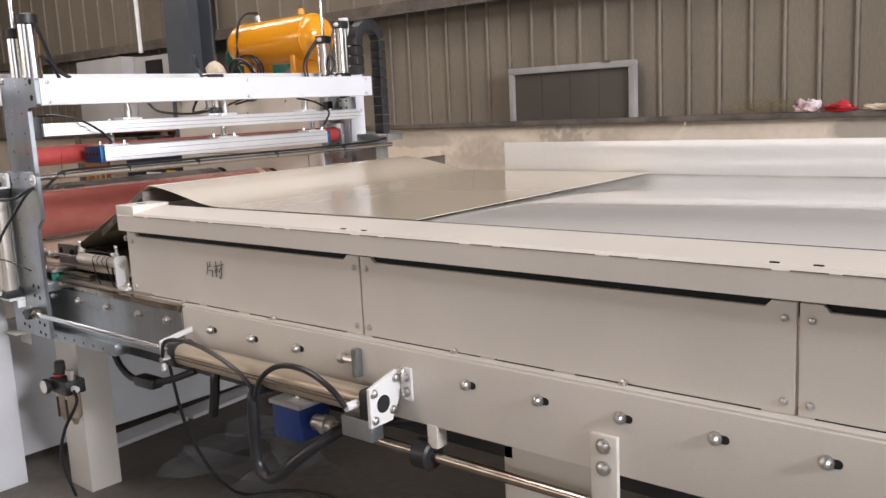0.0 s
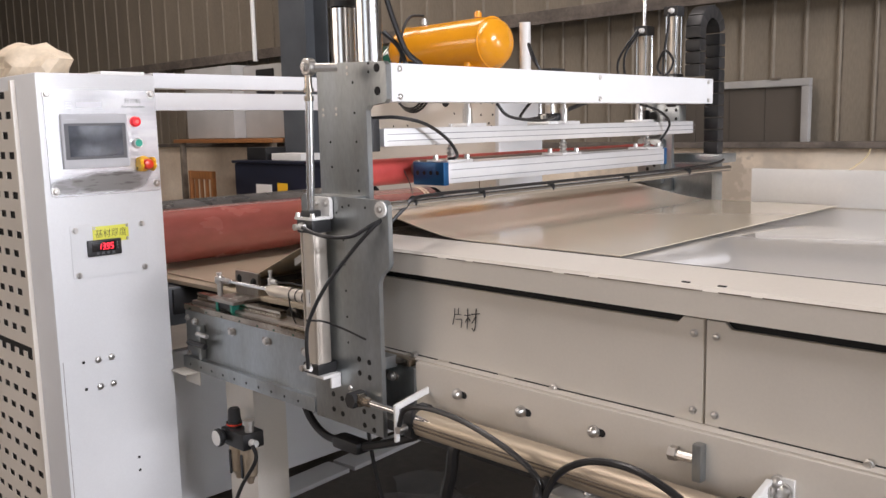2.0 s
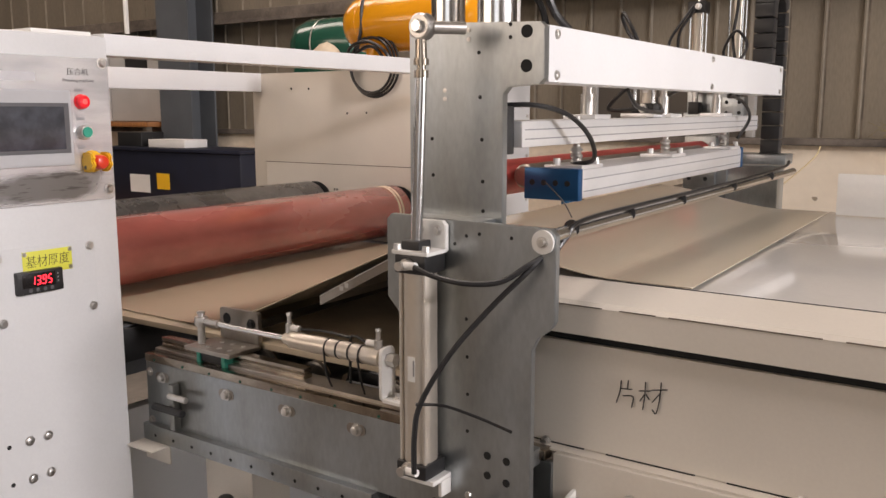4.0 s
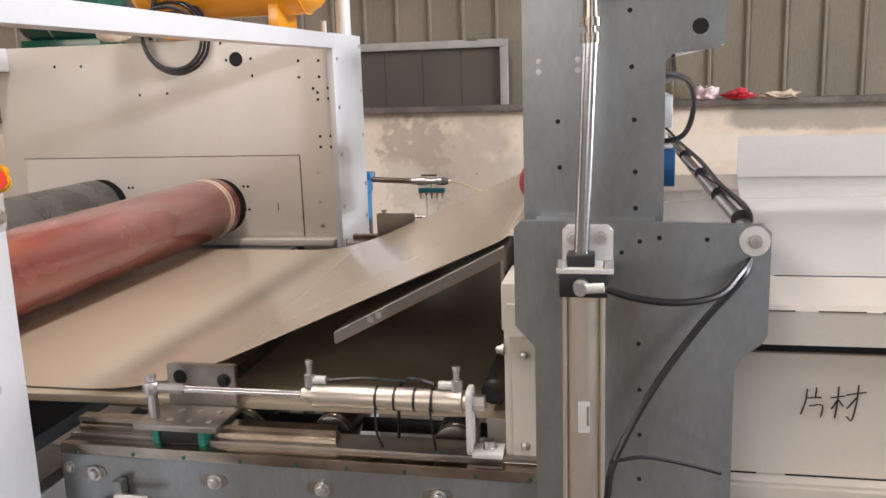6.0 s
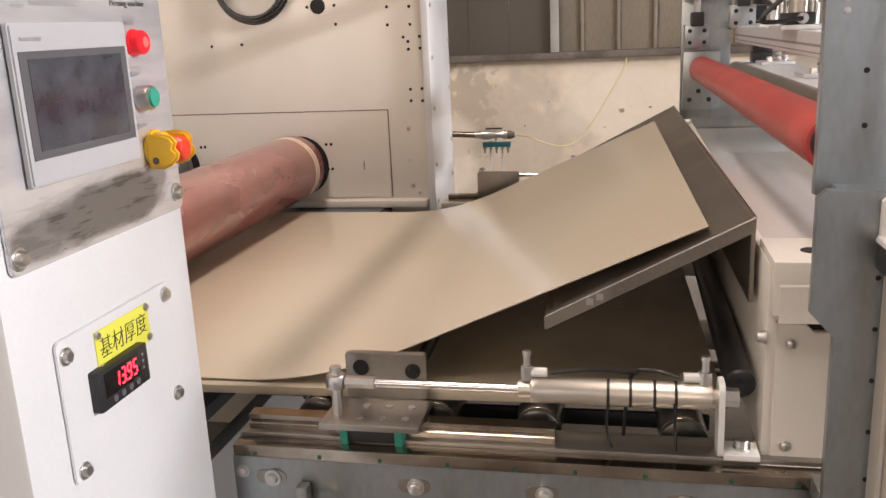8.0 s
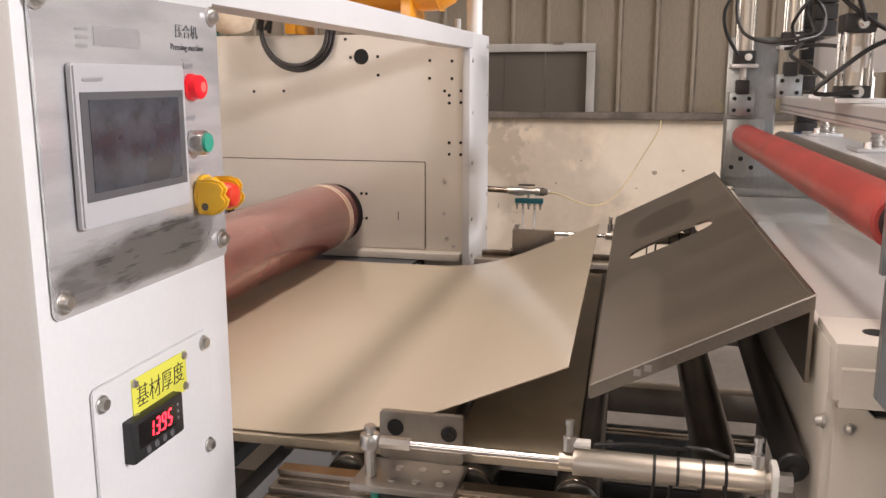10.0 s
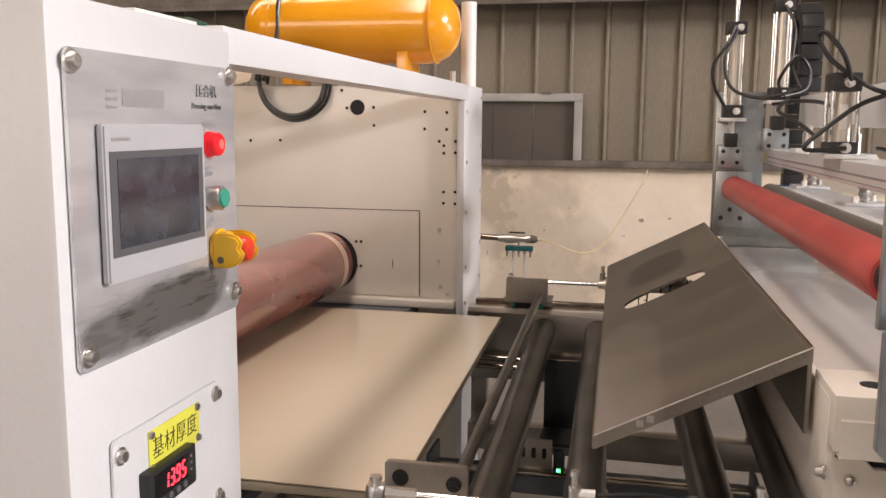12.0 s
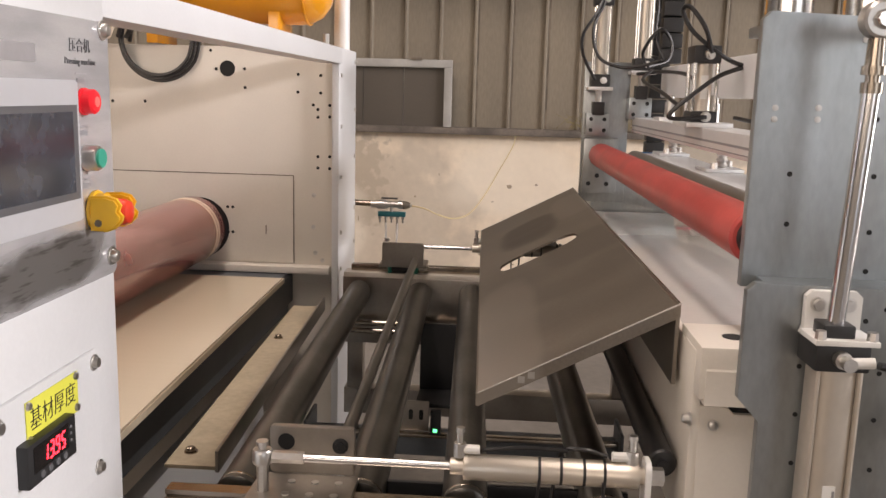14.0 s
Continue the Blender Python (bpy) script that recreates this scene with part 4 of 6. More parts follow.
    part("tube", box(B(), -3.94, -3.06, 2.78, 2.86, 0.40, 0.455, 0.004), GREYPAINT, cm)
    part("strip", box(B(), -3.94, -3.06, 2.776, 2.80, 0.4555, 0.466, 0.002), RAIL, cm)
    for x in (-3.95, -3.06):
        part("end_plate", box(B(), x, x + 0.01, 2.75, 2.89, 0.36, 0.50, 0.002), GREYPAINT, cm)
    sp = part("slotted_plate", box(B(), -3.705, -3.598, 2.802, 2.808, 0.4665, 0.556, 0.002), DARKPLATE, cm)
    for x in (-3.68, -3.65, -3.62):
        part("slot", outline(B(), rounded(x - 0.006, x + 0.006, 0.50, 0.53, 0.005), "y", 2.8008, 2.8018), DARK, sp)
    cb = B()
    for x in (-3.80, -3.45, -3.20):
        bolt(cb, (x, 2.78, 0.428), (0, -1, 0), 0.008, 0.008)
    part("bolt", cb, STEEL, cm)
    gr = solid("guide_rod", rod(B(), (-3.9, 3.075, 0.706), (-3.16, 3.075, 0.706), 0.009, 14), RAIL, "bright steel guide rod along the far side", "rod", "guide rods")
    copy_thing(gr, Matrix.Translation((0, 0, -0.026)))
    m = thing("small_motor", (-3.6, 2.98, 0.6), "dark round drive motor under the line", "motor")
    part("body", lathe(B(), (-3.58, 2.966, 0.645), (0, 1, 0), [(0, 0.02), (0.01, 0.036), (0.075, 0.036), (0.08, 0.03)], 20), BLACK, m)
    part("bracket", box(B(), -3.64, -3.525, 2.952, 2.964, 0.53, 0.745, 0.004), BLACK, m)
    part("bracket_foot", box(B(), -3.64, -3.525, 2.82, 2.951, 0.53, 0.542, 0.003), BLACK, m)


# ---- press machine ----
def slots_panel(bm, y, x0, x1, z0, z1):
    """A guard sheet with staggered slots, built as bars between the rows."""
    pitch, slot_w, slot_h = 0.075, 0.045, 0.022
    z = z0
    row = 0
    rows = int((z1 - z0) / 0.06)
    h = (z1 - z0) / rows
    for k in range(rows):
        za = z0 + k * h
        box(bm, x0, x1, y, y + 0.003, za, za + h - slot_h)
        off = 0 if k % 2 else pitch / 2
        x = x0
        edge = x0
        n = x0 + 0.02 + off
        while n + slot_w < x1:
            box(bm, edge, n, y, y + 0.003, za + h - slot_h, za + h)
            edge = n + slot_w
            n += pitch
        box(bm, edge, x1, y, y + 0.003, za + h - slot_h, za + h)
    return bm


def segments(bm, figure, y, z, w=0.0072, h=0.0175, t=0.0019):
    """One slanted seven-segment figure that faces +x."""
    on = {"1": "bc", "3": "abgcd", "9": "abcdfg", "5": "afgcd"}[figure]
    bars = {"a": (0, h, w, h), "d": (0, 0, w, 0), "g": (0, h / 2, w, h / 2), "b": (w, h / 2, w, h), "c": (w, 0, w, h / 2), "f": (0, h / 2, 0, h), "e": (0, 0, 0, h / 2)}
    for key in on:
        y0, z0, y1, z1 = bars[key]
        flat = z0 == z1
        gap = 0.0009
        pts = [(y0 + gap, z0 - t / 2), (y1 - gap, z0 - t / 2), (y1 - gap, z0 + t / 2), (y0 + gap, z0 + t / 2)] if flat else [(y0 - t / 2, z0 + gap), (y0 + t / 2, z0 + gap), (y0 + t / 2, z1 - gap), (y0 - t / 2, z1 - gap)]
        outline(bm, [(y + a + 0.12 * b, z + b) for a, b in pts], "x", -3.8836, -3.8830)
    return bm


def press():
    m = thing("press_machine", (-4.6, 2.3, 0), "ivory roller press machine with a control cabinet", "press machine")
    cab = part("cabinet", box(B(), -5.35, -3.91, 1.15, 1.512, 0.0, 1.545, 0.008), CABINET, m)
    part("front_seam", box(B(), -3.9105, -3.9092, 1.160, 1.1612, 0.0, 0.70), DARKBROWN, cab)
    g = part("slotted_guard", slots_panel(B(), 1.138, -5.2, -4.08, 0.72, 1.50), PAINT, cab)
    g = part("slotted_guard", slots_panel(B(), 1.138, -5.2, -4.08, 0.06, 0.70), PAINT, cab)
    # Near-black sheet gives the shade of the inside seen through the slots.
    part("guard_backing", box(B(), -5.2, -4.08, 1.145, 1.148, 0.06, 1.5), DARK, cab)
    part("guard_rim", box(B(), -4.08, -4.06, 1.136, 1.15, 0.02, 1.53, 0.002), PAINT, cab)
    sb = B()
    for y, z in ((1.266, 0.687), (1.308, 0.687), (1.267, 0.602), (1.308, 0.603)):
        bolt(sb, (-3.91, y, z), (1, 0, 0), 0.008, 0.006)
    part("screw", sb, STEEL, cab)
    hb = B()
    for y, z in ((1.221, 0.687), (1.223, 0.603), (1.372, 0.302), (1.372, 0.345)):
        lathe(hb, (-3.9098, y, z), (1, 0, 0), [(0, 0.005), (0.0006, 0.005)], 8)
    part("hole", hb, DARK, cab)
    # operator panel
    op = part("operator_panel", outline(B(), rounded(1.167, 1.507, 1.188, 1.497, 0.01), "x", -3.909, -3.905, 0.001), PANELSTEEL, m, "brushed metal operator panel with scuffed film")
    ab = B()
    for y, z in ((1.175, 1.484), (1.491, 1.487), (1.18, 1.205), (1.492, 1.211)):
        lathe(ab, (-3.905, y, z), (1, 0, 0), [(0, 0.012), (0.002, 0.012), (0.0021, 0.009), (0.007, 0.008), (0.009, 0.006), (0.0091, 0.003)], 14)
    part("screw", ab, STEEL, op)
    hm = part("touch_screen", outline(B(), rounded(1.207, 1.407, 1.269, 1.427, 0.004), "x", -3.904, -3.8955, 0.002), BEZEL, op, "grey touch screen unit with a dark display")
    part("dark_frame", box(B(), -3.8954, -3.8947, 1.2145, 1.3995, 1.295, 1.400), BEZELDARK, hm)
    part("display", box(B(), -3.8946, -3.8940, 1.2265, 1.388, 1.303, 1.3925), SCREEN, hm)
    lb = B()
    box(lb, -3.8954, -3.8950, 1.220, 1.252, 1.410, 1.4135)
    part("maker_bar", lb, FAINT, hm)
    lg = B()
    for k in range(3):
        box(lg, -3.9045, -3.9042, 1.228, 1.246, 1.442 + 0.008 * k, 1.445 + 0.008 * k)
    box(lg, -3.9045, -3.9042, 1.256, 1.335, 1.444, 1.463)
    part("logo_shape", lg, FAINT, op)
    words("lettering", "压合机", 0.017, at(-3.9044, 1.432, 1.465, FACE_X), SOFTINK, op)
    words("lettering", "Pressing machine", 0.0108, at(-3.9044, 1.433, 1.448, FACE_X), SOFTINK, op)
    lines = B()
    for z in (1.434, 1.374, 1.312):
        box(lines, -3.9045, -3.9042, 1.418, 1.446, z, z + 0.001)
        box(lines, -3.9045, -3.9042, 1.422, 1.442, z - 0.010, z - 0.004)
    part("print_bar", lines, GREYINK, op)
    a = part("indicator_lamp", lathe(B(), (-3.904, 1.4345, 1.403), (1, 0, 0), [(0, 0.0158), (0.003, 0.0158), (0.0031, 0.0145), (0.013, 0.0142), (0.0155, 0.012), (0.0165, 0.007)], 24), LAMPRED, op, "lit red indicator lamp")
    part("lamp_core", lathe(B(), (-3.8876, 1.4345, 1.403), (1, 0, 0), [(0, 0.0062), (0.0008, 0.0056)], 16), LAMPCORE, a)
    b = part("push_button", lathe(B(), (-3.904, 1.435, 1.338), (1, 0, 0), [(0, 0.015), (0.014, 0.015), (0.017, 0.0135)], 20), STEEL, op, "green push button in a steel ring")
    part("button_cap", lathe(B(), (-3.887, 1.435, 1.338), (1, 0, 0), [(0, 0.0115), (0.003, 0.011)], 18), LAMPGREEN, b)
    k = part("emergency_stop", lathe(B(), (-3.904, 1.452, 1.274), (1, 0, 0), [(0, 0.024), (0.004, 0.024), (0.0041, 0.021), (0.014, 0.021)], 24), KNOBYELLOW, op, "yellow and red emergency stop knob")
    for y0, y1, z0, z1 in ((1.4265, 1.4365, 1.2525, 1.2935), (1.4690, 1.4770, 1.2525, 1.2935)):
        part("knob_guard", outline(B(), [(-3.900, z0), (-3.880, z0 - 0.001), (-3.870, z0 + 0.003), (-3.862, z0 + 0.011), (-3.860, z0 + 0.018), (-3.865, z0 + 0.024), (-3.862, z0 + 0.031), (-3.868, z0 + 0.039), (-3.880, z1 + 0.001), (-3.900, z1)], "y", y0, y1, 0.003), KNOBYELLOW, k)
    part("guard_hole", lathe(B(), (-3.889, 1.4263, 1.262), (0, -1, 0), [(0, 0.0045), (0.0006, 0.0045)], 12), DARKBROWN, k)
    part("knob_cap", lathe(B(), (-3.890, 1.4528, 1.273), (1, 0, 0), [(0, 0.012), (0.006, 0.0125), (0.0061, 0.0158), (0.010, 0.0162), (0.022, 0.0158), (0.028, 0.013), (0.031, 0.006)], 24), KNOBRED, k)
    # thickness meter
    mp = part("meter_plate", outline(B(), rounded(1.212, 1.448, 0.94, 1.105, 0.008), "x", -3.9095, -3.9065, 0.001), CABINET, m)
    mb = B()
    for y, z in ((1.226, 1.086), (1.434, 1.089), (1.228, 0.952), (1.435, 0.953)):
        lathe(mb, (-3.9065, y, z), (1, 0, 0), [(0, 0.010), (0.002, 0.010), (0.0021, 0.0075), (0.007, 0.006)], 12)
    part("screw", mb, STEEL, mp)
    yl = part("name_label", box(B(), -3.9064, -3.9052, 1.278, 1.390, 1.044, 1.093, 0.0004), YELLOW, mp, "yellow name label")
    words("lettering", "基材厚度", 0.027, at(-3.905, 1.334, 1.069, FACE_X), INK, yl, narrow=0.92)
    yb = B()
    for y, z in ((1.283, 1.088), (1.385, 1.088), (1.283, 1.05), (1.385, 1.05)):
        lathe(yb, (-3.9052, y, z), (1, 0, 0), [(0, 0.005), (0.003, 0.004)], 10)
    part("rivet", yb, STEEL, yl)
    dm = part("digital_meter", box(B(), -3.9064, -3.884, 1.258, 1.360, 1.005, 1.053, 0.003), BLACK, mp, "black digital thickness meter with red figures")
    part("meter_window", box(B(), -3.8842, -3.8836, 1.268, 1.342, 1.019, 1.048, 0.0002), SCREENBLACK, dm)
    for k, figure in enumerate("1395"):
        part("figure", segments(B(), figure, 1.287 + 0.0125 * k, 1.0245), DIGITS, dm, "lit red figure")
    part("figure_dot", box(B(), -3.8836, -3.8830, 1.3092, 1.3110, 1.0240, 1.0258), DIGITS, dm)
    for k in range(3):
        part("status_mark", box(B(), -3.8842, -3.8836, 1.346, 1.349, 1.024 + 0.008 * k, 1.027 + 0.008 * k), GREYINK, dm)
    bb = B()
    for k in range(4):
        lathe(bb, (-3.884, 1.285 + 0.016 * k, 1.013), (1, 0, 0), [(0, 0.0045), (0.0008, 0.004)], 10)
    part("meter_key", bb, BEZELDARK, dm)
    nudge(dm, (-0.010, 0, 0))
    # lower panel and leg
    part("lower_panel", box(B(), -4.16, -4.12, 1.514, 2.95, 0.03, 0.60, 0.003), WHITE, m)
    part("angle_tab", box(B(), -3.909, -3.82, 1.50, 1.556, 0.60, 0.604, 0.001), PAINT, m)
    part("angle_tab", box(B(), -3.909, -3.82, 1.552, 1.556, 0.555, 0.60, 0.001), PAINT, m)
    leg = part("leg", box(B(), -3.765, -3.605, 1.61, 1.73, 0, 0.604, 0.005), PAINT, m)
    part("bed", box(B(), -5.35, -4.10, 1.60, 3.19, 0.70, 0.835, 0.004), GREYPAINT, m)
    part("bed_edge", box(B(), -4.10, -4.085, 1.62, 3.19, 0.74, 0.83, 0.003), BLACK, m)
    # Near-black discs draw the shaded recesses round the roller ends.
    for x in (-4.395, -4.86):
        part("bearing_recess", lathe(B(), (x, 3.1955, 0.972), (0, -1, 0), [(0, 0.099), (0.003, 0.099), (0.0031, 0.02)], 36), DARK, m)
    # far side frame
    far = part("side_frame", box(B(), -5.25, -3.954, 3.20, 3.47, 0.80, 1.552, 0.004), PAINT, m)
    part("frame_foot", box(B(), -5.25, -3.954, 3.22, 3.45, 0, 0.80, 0.004), PAINT, m)
    part("inset_panel", outline(B(), rounded(-5.17, -4.085, 0.865, 1.148, 0.004), "y", 3.196, 3.1995, 0.001), PAINT, far)
    for a in ((-5.172, -4.083, 1.1485, 1.1515), (-4.0845, -4.0815, 0.865, 1.1485)):
        part("panel_seam", box(B(), a[0], a[1], 3.1975, 3.1996, a[2], a[3]), DARKBROWN, far)
    part("panel_slit", box(B(), -4.1755, -4.1725, 3.1945, 3.1962, 0.958, 0.986), DARKBROWN, far)
    part("base_ledge", box(B(), -5.25, -3.96, 3.15, 3.20, 0.838, 0.860, 0.002), PAINT, far)
    # White in place of the frame's ivory carries the daylight on the +x face.
    part("front_post", box(B(), -3.953, -3.93, 3.165, 3.48, 0.0, 1.556, 0.004), WHITE, m)
    hs = B()
    lathe(hs, (-4.294, 3.1995, 1.483), (0, -1, 0), [(0, 0.025), (0.0006, 0.025)], 20)
    for x, z in ((-4.347, 1.538), (-4.330, 1.481), (-4.239, 1.483), (-4.238, 1.425), (-4.565, 1.374), (-4.672, 1.372), (-5.001, 1.481), (-4.894, 1.479), (-4.067, 1.470), (-3.995, 1.468), (-4.068, 1.415), (-3.995, 1.414), (-4.019, 1.376), (-4.004, 1.362), (-4.004, 1.338), (-3.966, 1.376), (-3.966, 1.340), (-4.004, 1.213), (-4.004, 1.177), (-3.966, 1.214), (-3.966, 1.176), (-4.300, 1.042), (-4.283, 1.042), (-4.299, 0.960), (-4.284, 0.960), (-4.735, 1.04), (-4.75, 1.04), (-4.737, 0.955), (-4.752, 0.955)):
        lathe(hs, (x, 3.1995 if x > -4.08 or z > 1.16 else 3.1955, z), (0, -1, 0), [(0, 0.0052), (0.0006, 0.0052)], 8)
    part("hole", hs, DARK, far)
    ss = B()
    for z in (1.52, 1.36, 1.20, 1.02, 0.90):
        bolt(ss, (-3.93, 3.455, z), (1, 0, 0), 0.006, 0.005)
        bolt(ss, (-3.93, 3.20, z - 0.05), (1, 0, 0), 0.006, 0.005)
    for x, z in ((-4.017, 1.089), (-4.019, 0.985), (-3.989, 0.875), (-4.012, 0.90)):
        bolt(ss, (x, 3.1995, z), (0, -1, 0), 0.0055, 0.004)
    part("screw", ss, STEEL, far)
    part("top_bar", box(B(), -3.985, -3.92, 1.513, 3.164, 1.505, 1.553, 0.003), WHITE, m)
    part("top_bar", box(B(), -5.25, -5.19, 1.513, 3.20, 1.47, 1.553, 0.003), WHITE, m)
    cc = B()
    for k in range(3):
        r = 0.128 - 0.008 * k
        pts = [(-4.505 + r * math.cos(a * math.pi / 6), 3.185 - 0.012 * k, 1.568 + r * math.sin(a * math.pi / 6)) for a in range(13)]
        tube(cc, pts, 0.006, 6, 4)
    part("coiled_cable", cc, HOSE, m, "coiled black cable hung on the frame")
    part("air_pipe", rod(B(), (-3.99, 3.26, 1.556), (-3.99, 3.26, 1.60), 0.01, 8), STEEL, m)
    # air treatment unit on the leg
    fr = thing("air_filter_regulator", (-3.58, 1.56, 0.42), "black air filter regulator with a gauge and clear bowls", "air regulator")
    part("body", box(B(), -3.63, -3.52, 1.535, 1.60, 0.425, 0.47, 0.006), BLACK, fr)
    part("cap", lathe(B(), (-3.605, 1.565, 0.47), (0, 0, 1), [(0, 0.022), (0.012, 0.022), (0.0121, 0.018), (0.045, 0.016), (0.05, 0.012)], 16), BLACK, fr)
    part("red_ring", lathe(B(), (-3.605, 1.565, 0.475), (0, 0, 1), [(0, 0.0225), (0.004, 0.0225)], 16), KNOBRED, fr)
    ga = part("gauge", lathe(B(), (-3.612, 1.535, 0.448), (0, -1, 0), [(0, 0.012), (0.012, 0.024), (0.022, 0.024), (0.024, 0.021)], 20), BLACK, fr)
    part("dial", lathe(B(), (-3.612, 1.5108, 0.448), (0, -1, 0), [(0, 0.0205), (0.0006, 0.0205)], 20), PAPER, ga)
    for x in (-3.60, -3.545):
        part("bowl", lathe(B(), (x, 1.567, 0.425), (0, 0, -1), [(0, 0.022), (0.02, 0.023), (0.075, 0.021), (0.085, 0.012), (0.10, 0.008)], 16), BRONZE, fr)
        part("bowl_guard", box(B(), x - 0.004, x + 0.004, 1.541, 1.545, 0.345, 0.41, 0.001), BLACK, fr)
    part("valve", lathe(B(), (-3.535, 1.565, 0.47), (0, 0, 1), [(0, 0.012), (0.02, 0.012), (0.0201, 0.017), (0.032, 0.017)], 10), STEEL, fr)
    part("elbow", rod(B(), (-3.52, 1.56, 0.445), (-3.50, 1.56, 0.445), 0.01, 10), WHITEPLASTIC, fr)
    grow = Matrix.Translation((-3.615, 1.575, 0.425)) @ Matrix.Scale(1.16, 4) @ Matrix.Translation((3.58, -1.575, -0.44))
    for ob in fr.children_recursive:
        ob.data.transform(grow)
    part("air_hose", tube(B(), [(-3.52, 1.545, 0.432), (-3.50, 1.54, 0.39), (-3.55, 1.51, 0.29), (-3.60, 1.51, 0.17), (-3.59, 1.54, 0.02)], 0.006), HOSE, fr)
    return m


def press_rollers():
    r = thing("press_roller", (-4.405, 2.4, 0.972), "large dark red press roller wrapped in clear film", "press roller")
    part("drum", lathe(B(), (-4.405, 1.56, 0.972), (0, 1, 0), [(0, 0.09), (0.004, 0.105), (1.600, 0.105), (1.612, 0.098)], 48), WRAP, r)
    for y in (1.63, 3.08, 3.10):
        part("film_band", lathe(B(), (-4.405, y, 0.972), (0, 1, 0), [(0, 0.1052), (0.001, 0.1062), (0.012, 0.1062), (0.013, 0.1052)], 48), FOAM, r)
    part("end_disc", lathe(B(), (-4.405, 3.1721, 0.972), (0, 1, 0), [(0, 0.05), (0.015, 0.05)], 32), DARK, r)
    g = thing("grey_roller", (-4.87, 2.4, 0.972), "grey scuffed steel press roller", "press roller")
    part("drum", lathe(B(), (-4.87, 1.56, 0.972), (0, 1, 0), [(0, 0.09), (0.004, 0.10), (1.600, 0.10), (1.612, 0.095)], 40), GREYROLL, g)
    return r, g


# ---- on top of the press ----
def top_things():
    t = thing("air_tank", (-4.32, 3.27, 1.56), "glossy orange air tank on short feet", "air tank")
    part("shell", lathe(B(), (-4.70, 3.27, 1.744), (1, 0, 0), [(0, 0.02), (0.012, 0.062), (0.036, 0.096), (0.070, 0.114), (0.10, 0.119), (0.63, 0.119), (0.663, 0.113), (0.697, 0.095), (0.721, 0.062), (0.732, 0.02)], 48), ORANGE, t)
    sm = B()
    for x in (-4.59, -4.05):
        lathe(sm, (x, 3.27, 1.744), (1, 0, 0), [(0, 0.1192), (0.002, 0.1202), (0.005, 0.1202), (0.007, 0.1192)], 40)
    part("weld_seam", sm, ORANGE, t)
    for x in (-4.53, -4.14):
        part("foot", box(B(), x - 0.018, x + 0.018, 3.185, 3.355, 1.5565, 1.66, 0.003), ORANGE, t)
    for x in (-4.50, -4.14):
        part("port", lathe(B(), (x, 3.27, 1.866), (0, 0, 1), [(0, 0.018), (0.022, 0.018), (0.023, 0.012), (0.03, 0.012)], 12), ORANGE if x > -4.3 else STEEL, t)
    part("hose", tube(B(), [(-4.50, 3.27, 1.91), (-4.53, 3.2, 1.90), (-4.545, 3.16, 1.82), (-4.55, 3.155, 1.72), (-4.58, 3.16, 1.62), (-4.60, 3.18, 1.56)], 0.007), HOSE, t)
    part("hose", tube(B(), [(-4.62, 3.14, 1.57), (-4.58, 3.12, 1.64), (-4.48, 3.11, 1.66), (-4.40, 3.12, 1.62), (-4.38, 3.14, 1.56)], 0.007), HOSE, t)
    part("hose", tube(B(), [(-4.60, 3.15, 1.57), (-4.55, 3.13, 1.62), (-4.46, 3.12, 1.64), (-4.40, 3.14, 1.57)], 0.007), HOSE, t)
    g = thing("green_compressor", (-5.46, 4.0, 1.55), "dark green glossy compressor housing on a steel stand", "compressor")
    part("shell", lathe(B(), (-5.72, 4.0, 1.74), (1, 0, 0), [(0, 0.03), (0.015, 0.08), (0.06, 0.12), (0.13, 0.145), (0.40, 0.145), (0.48, 0.12), (0.52, 0.05)], 32), GREEN, g)
    part("trim_band", lathe(B(), (-5.50, 4.0, 1.74), (1, 0, 0), [(0, 0.1455), (0.005, 0.147), (0.01, 0.1455)], 32), STEEL, g)
    part("cradle", box(B(), -5.66, -5.26, 3.9, 4.1, 1.56, 1.62, 0.004), GREEN, g)
    for x in (-5.64, -5.33):
        part("stand_leg", box(B(), x, x + 0.05, 3.97, 4.03, 0, 1.56, 0.003), GREYPAINT, g)
    solid("white_pipe", rod(B(), (-3.965, 3.40, 1.557), (-3.965, 3.40, 1.835), 0.026, 20), WHITEPLASTIC, "white plastic pipe standing on the press frame", "pipe")
    random.seed(5)
    f = B()
    bmesh.ops.create_icosphere(f, subdivisions=3, radius=1)
    for v in f.verts:
        k = 1 + 0.25 * noise.noise(v.co * 2.2) + 0.1 * noise.noise(v.co * 6)
        v.co = Vector((v.co.x * 0.2 * k - 4.35, v.co.y * 0.11 * k + 1.30, max(1.546, 1.58 + v.co.z * 0.085 * k)))
    solid("foam_lump", f, FOAM, "pale cream foam lump on the cabinet", "foam")
    r = B()
    bmesh.ops.create_icosphere(r, subdivisions=2, radius=1)
    for v in r.verts:
        k = 1 + 0.3 * noise.noise(v.co * 2.5)
        v.co = Vector((v.co.x * 0.07 * k - 4.69, v.co.y * 0.045 * k + 3.10, max(1.554, 1.60 + v.co.z * 0.065 * k)))
    solid("foam_scrap", r, FOAM, "cream foam scrap beside the air tank", "foam")
    solid("paper_sheet", box(B(), -4.2, -3.95, 1.36, 1.50, 1.546, 1.556, 0.001), PAPER, "white paper stack on the cabinet", "paper")
    v = thing("air_valve", (-3.95, 4.6, 0.0), "brass ball valve with blue filter bowl and teal manifold", "valve")
    part("pipe", rod(B(), (-4.25, 4.60, 0.897), (-4.02, 4.60, 0.886), 0.014, 12), RAIL, v)
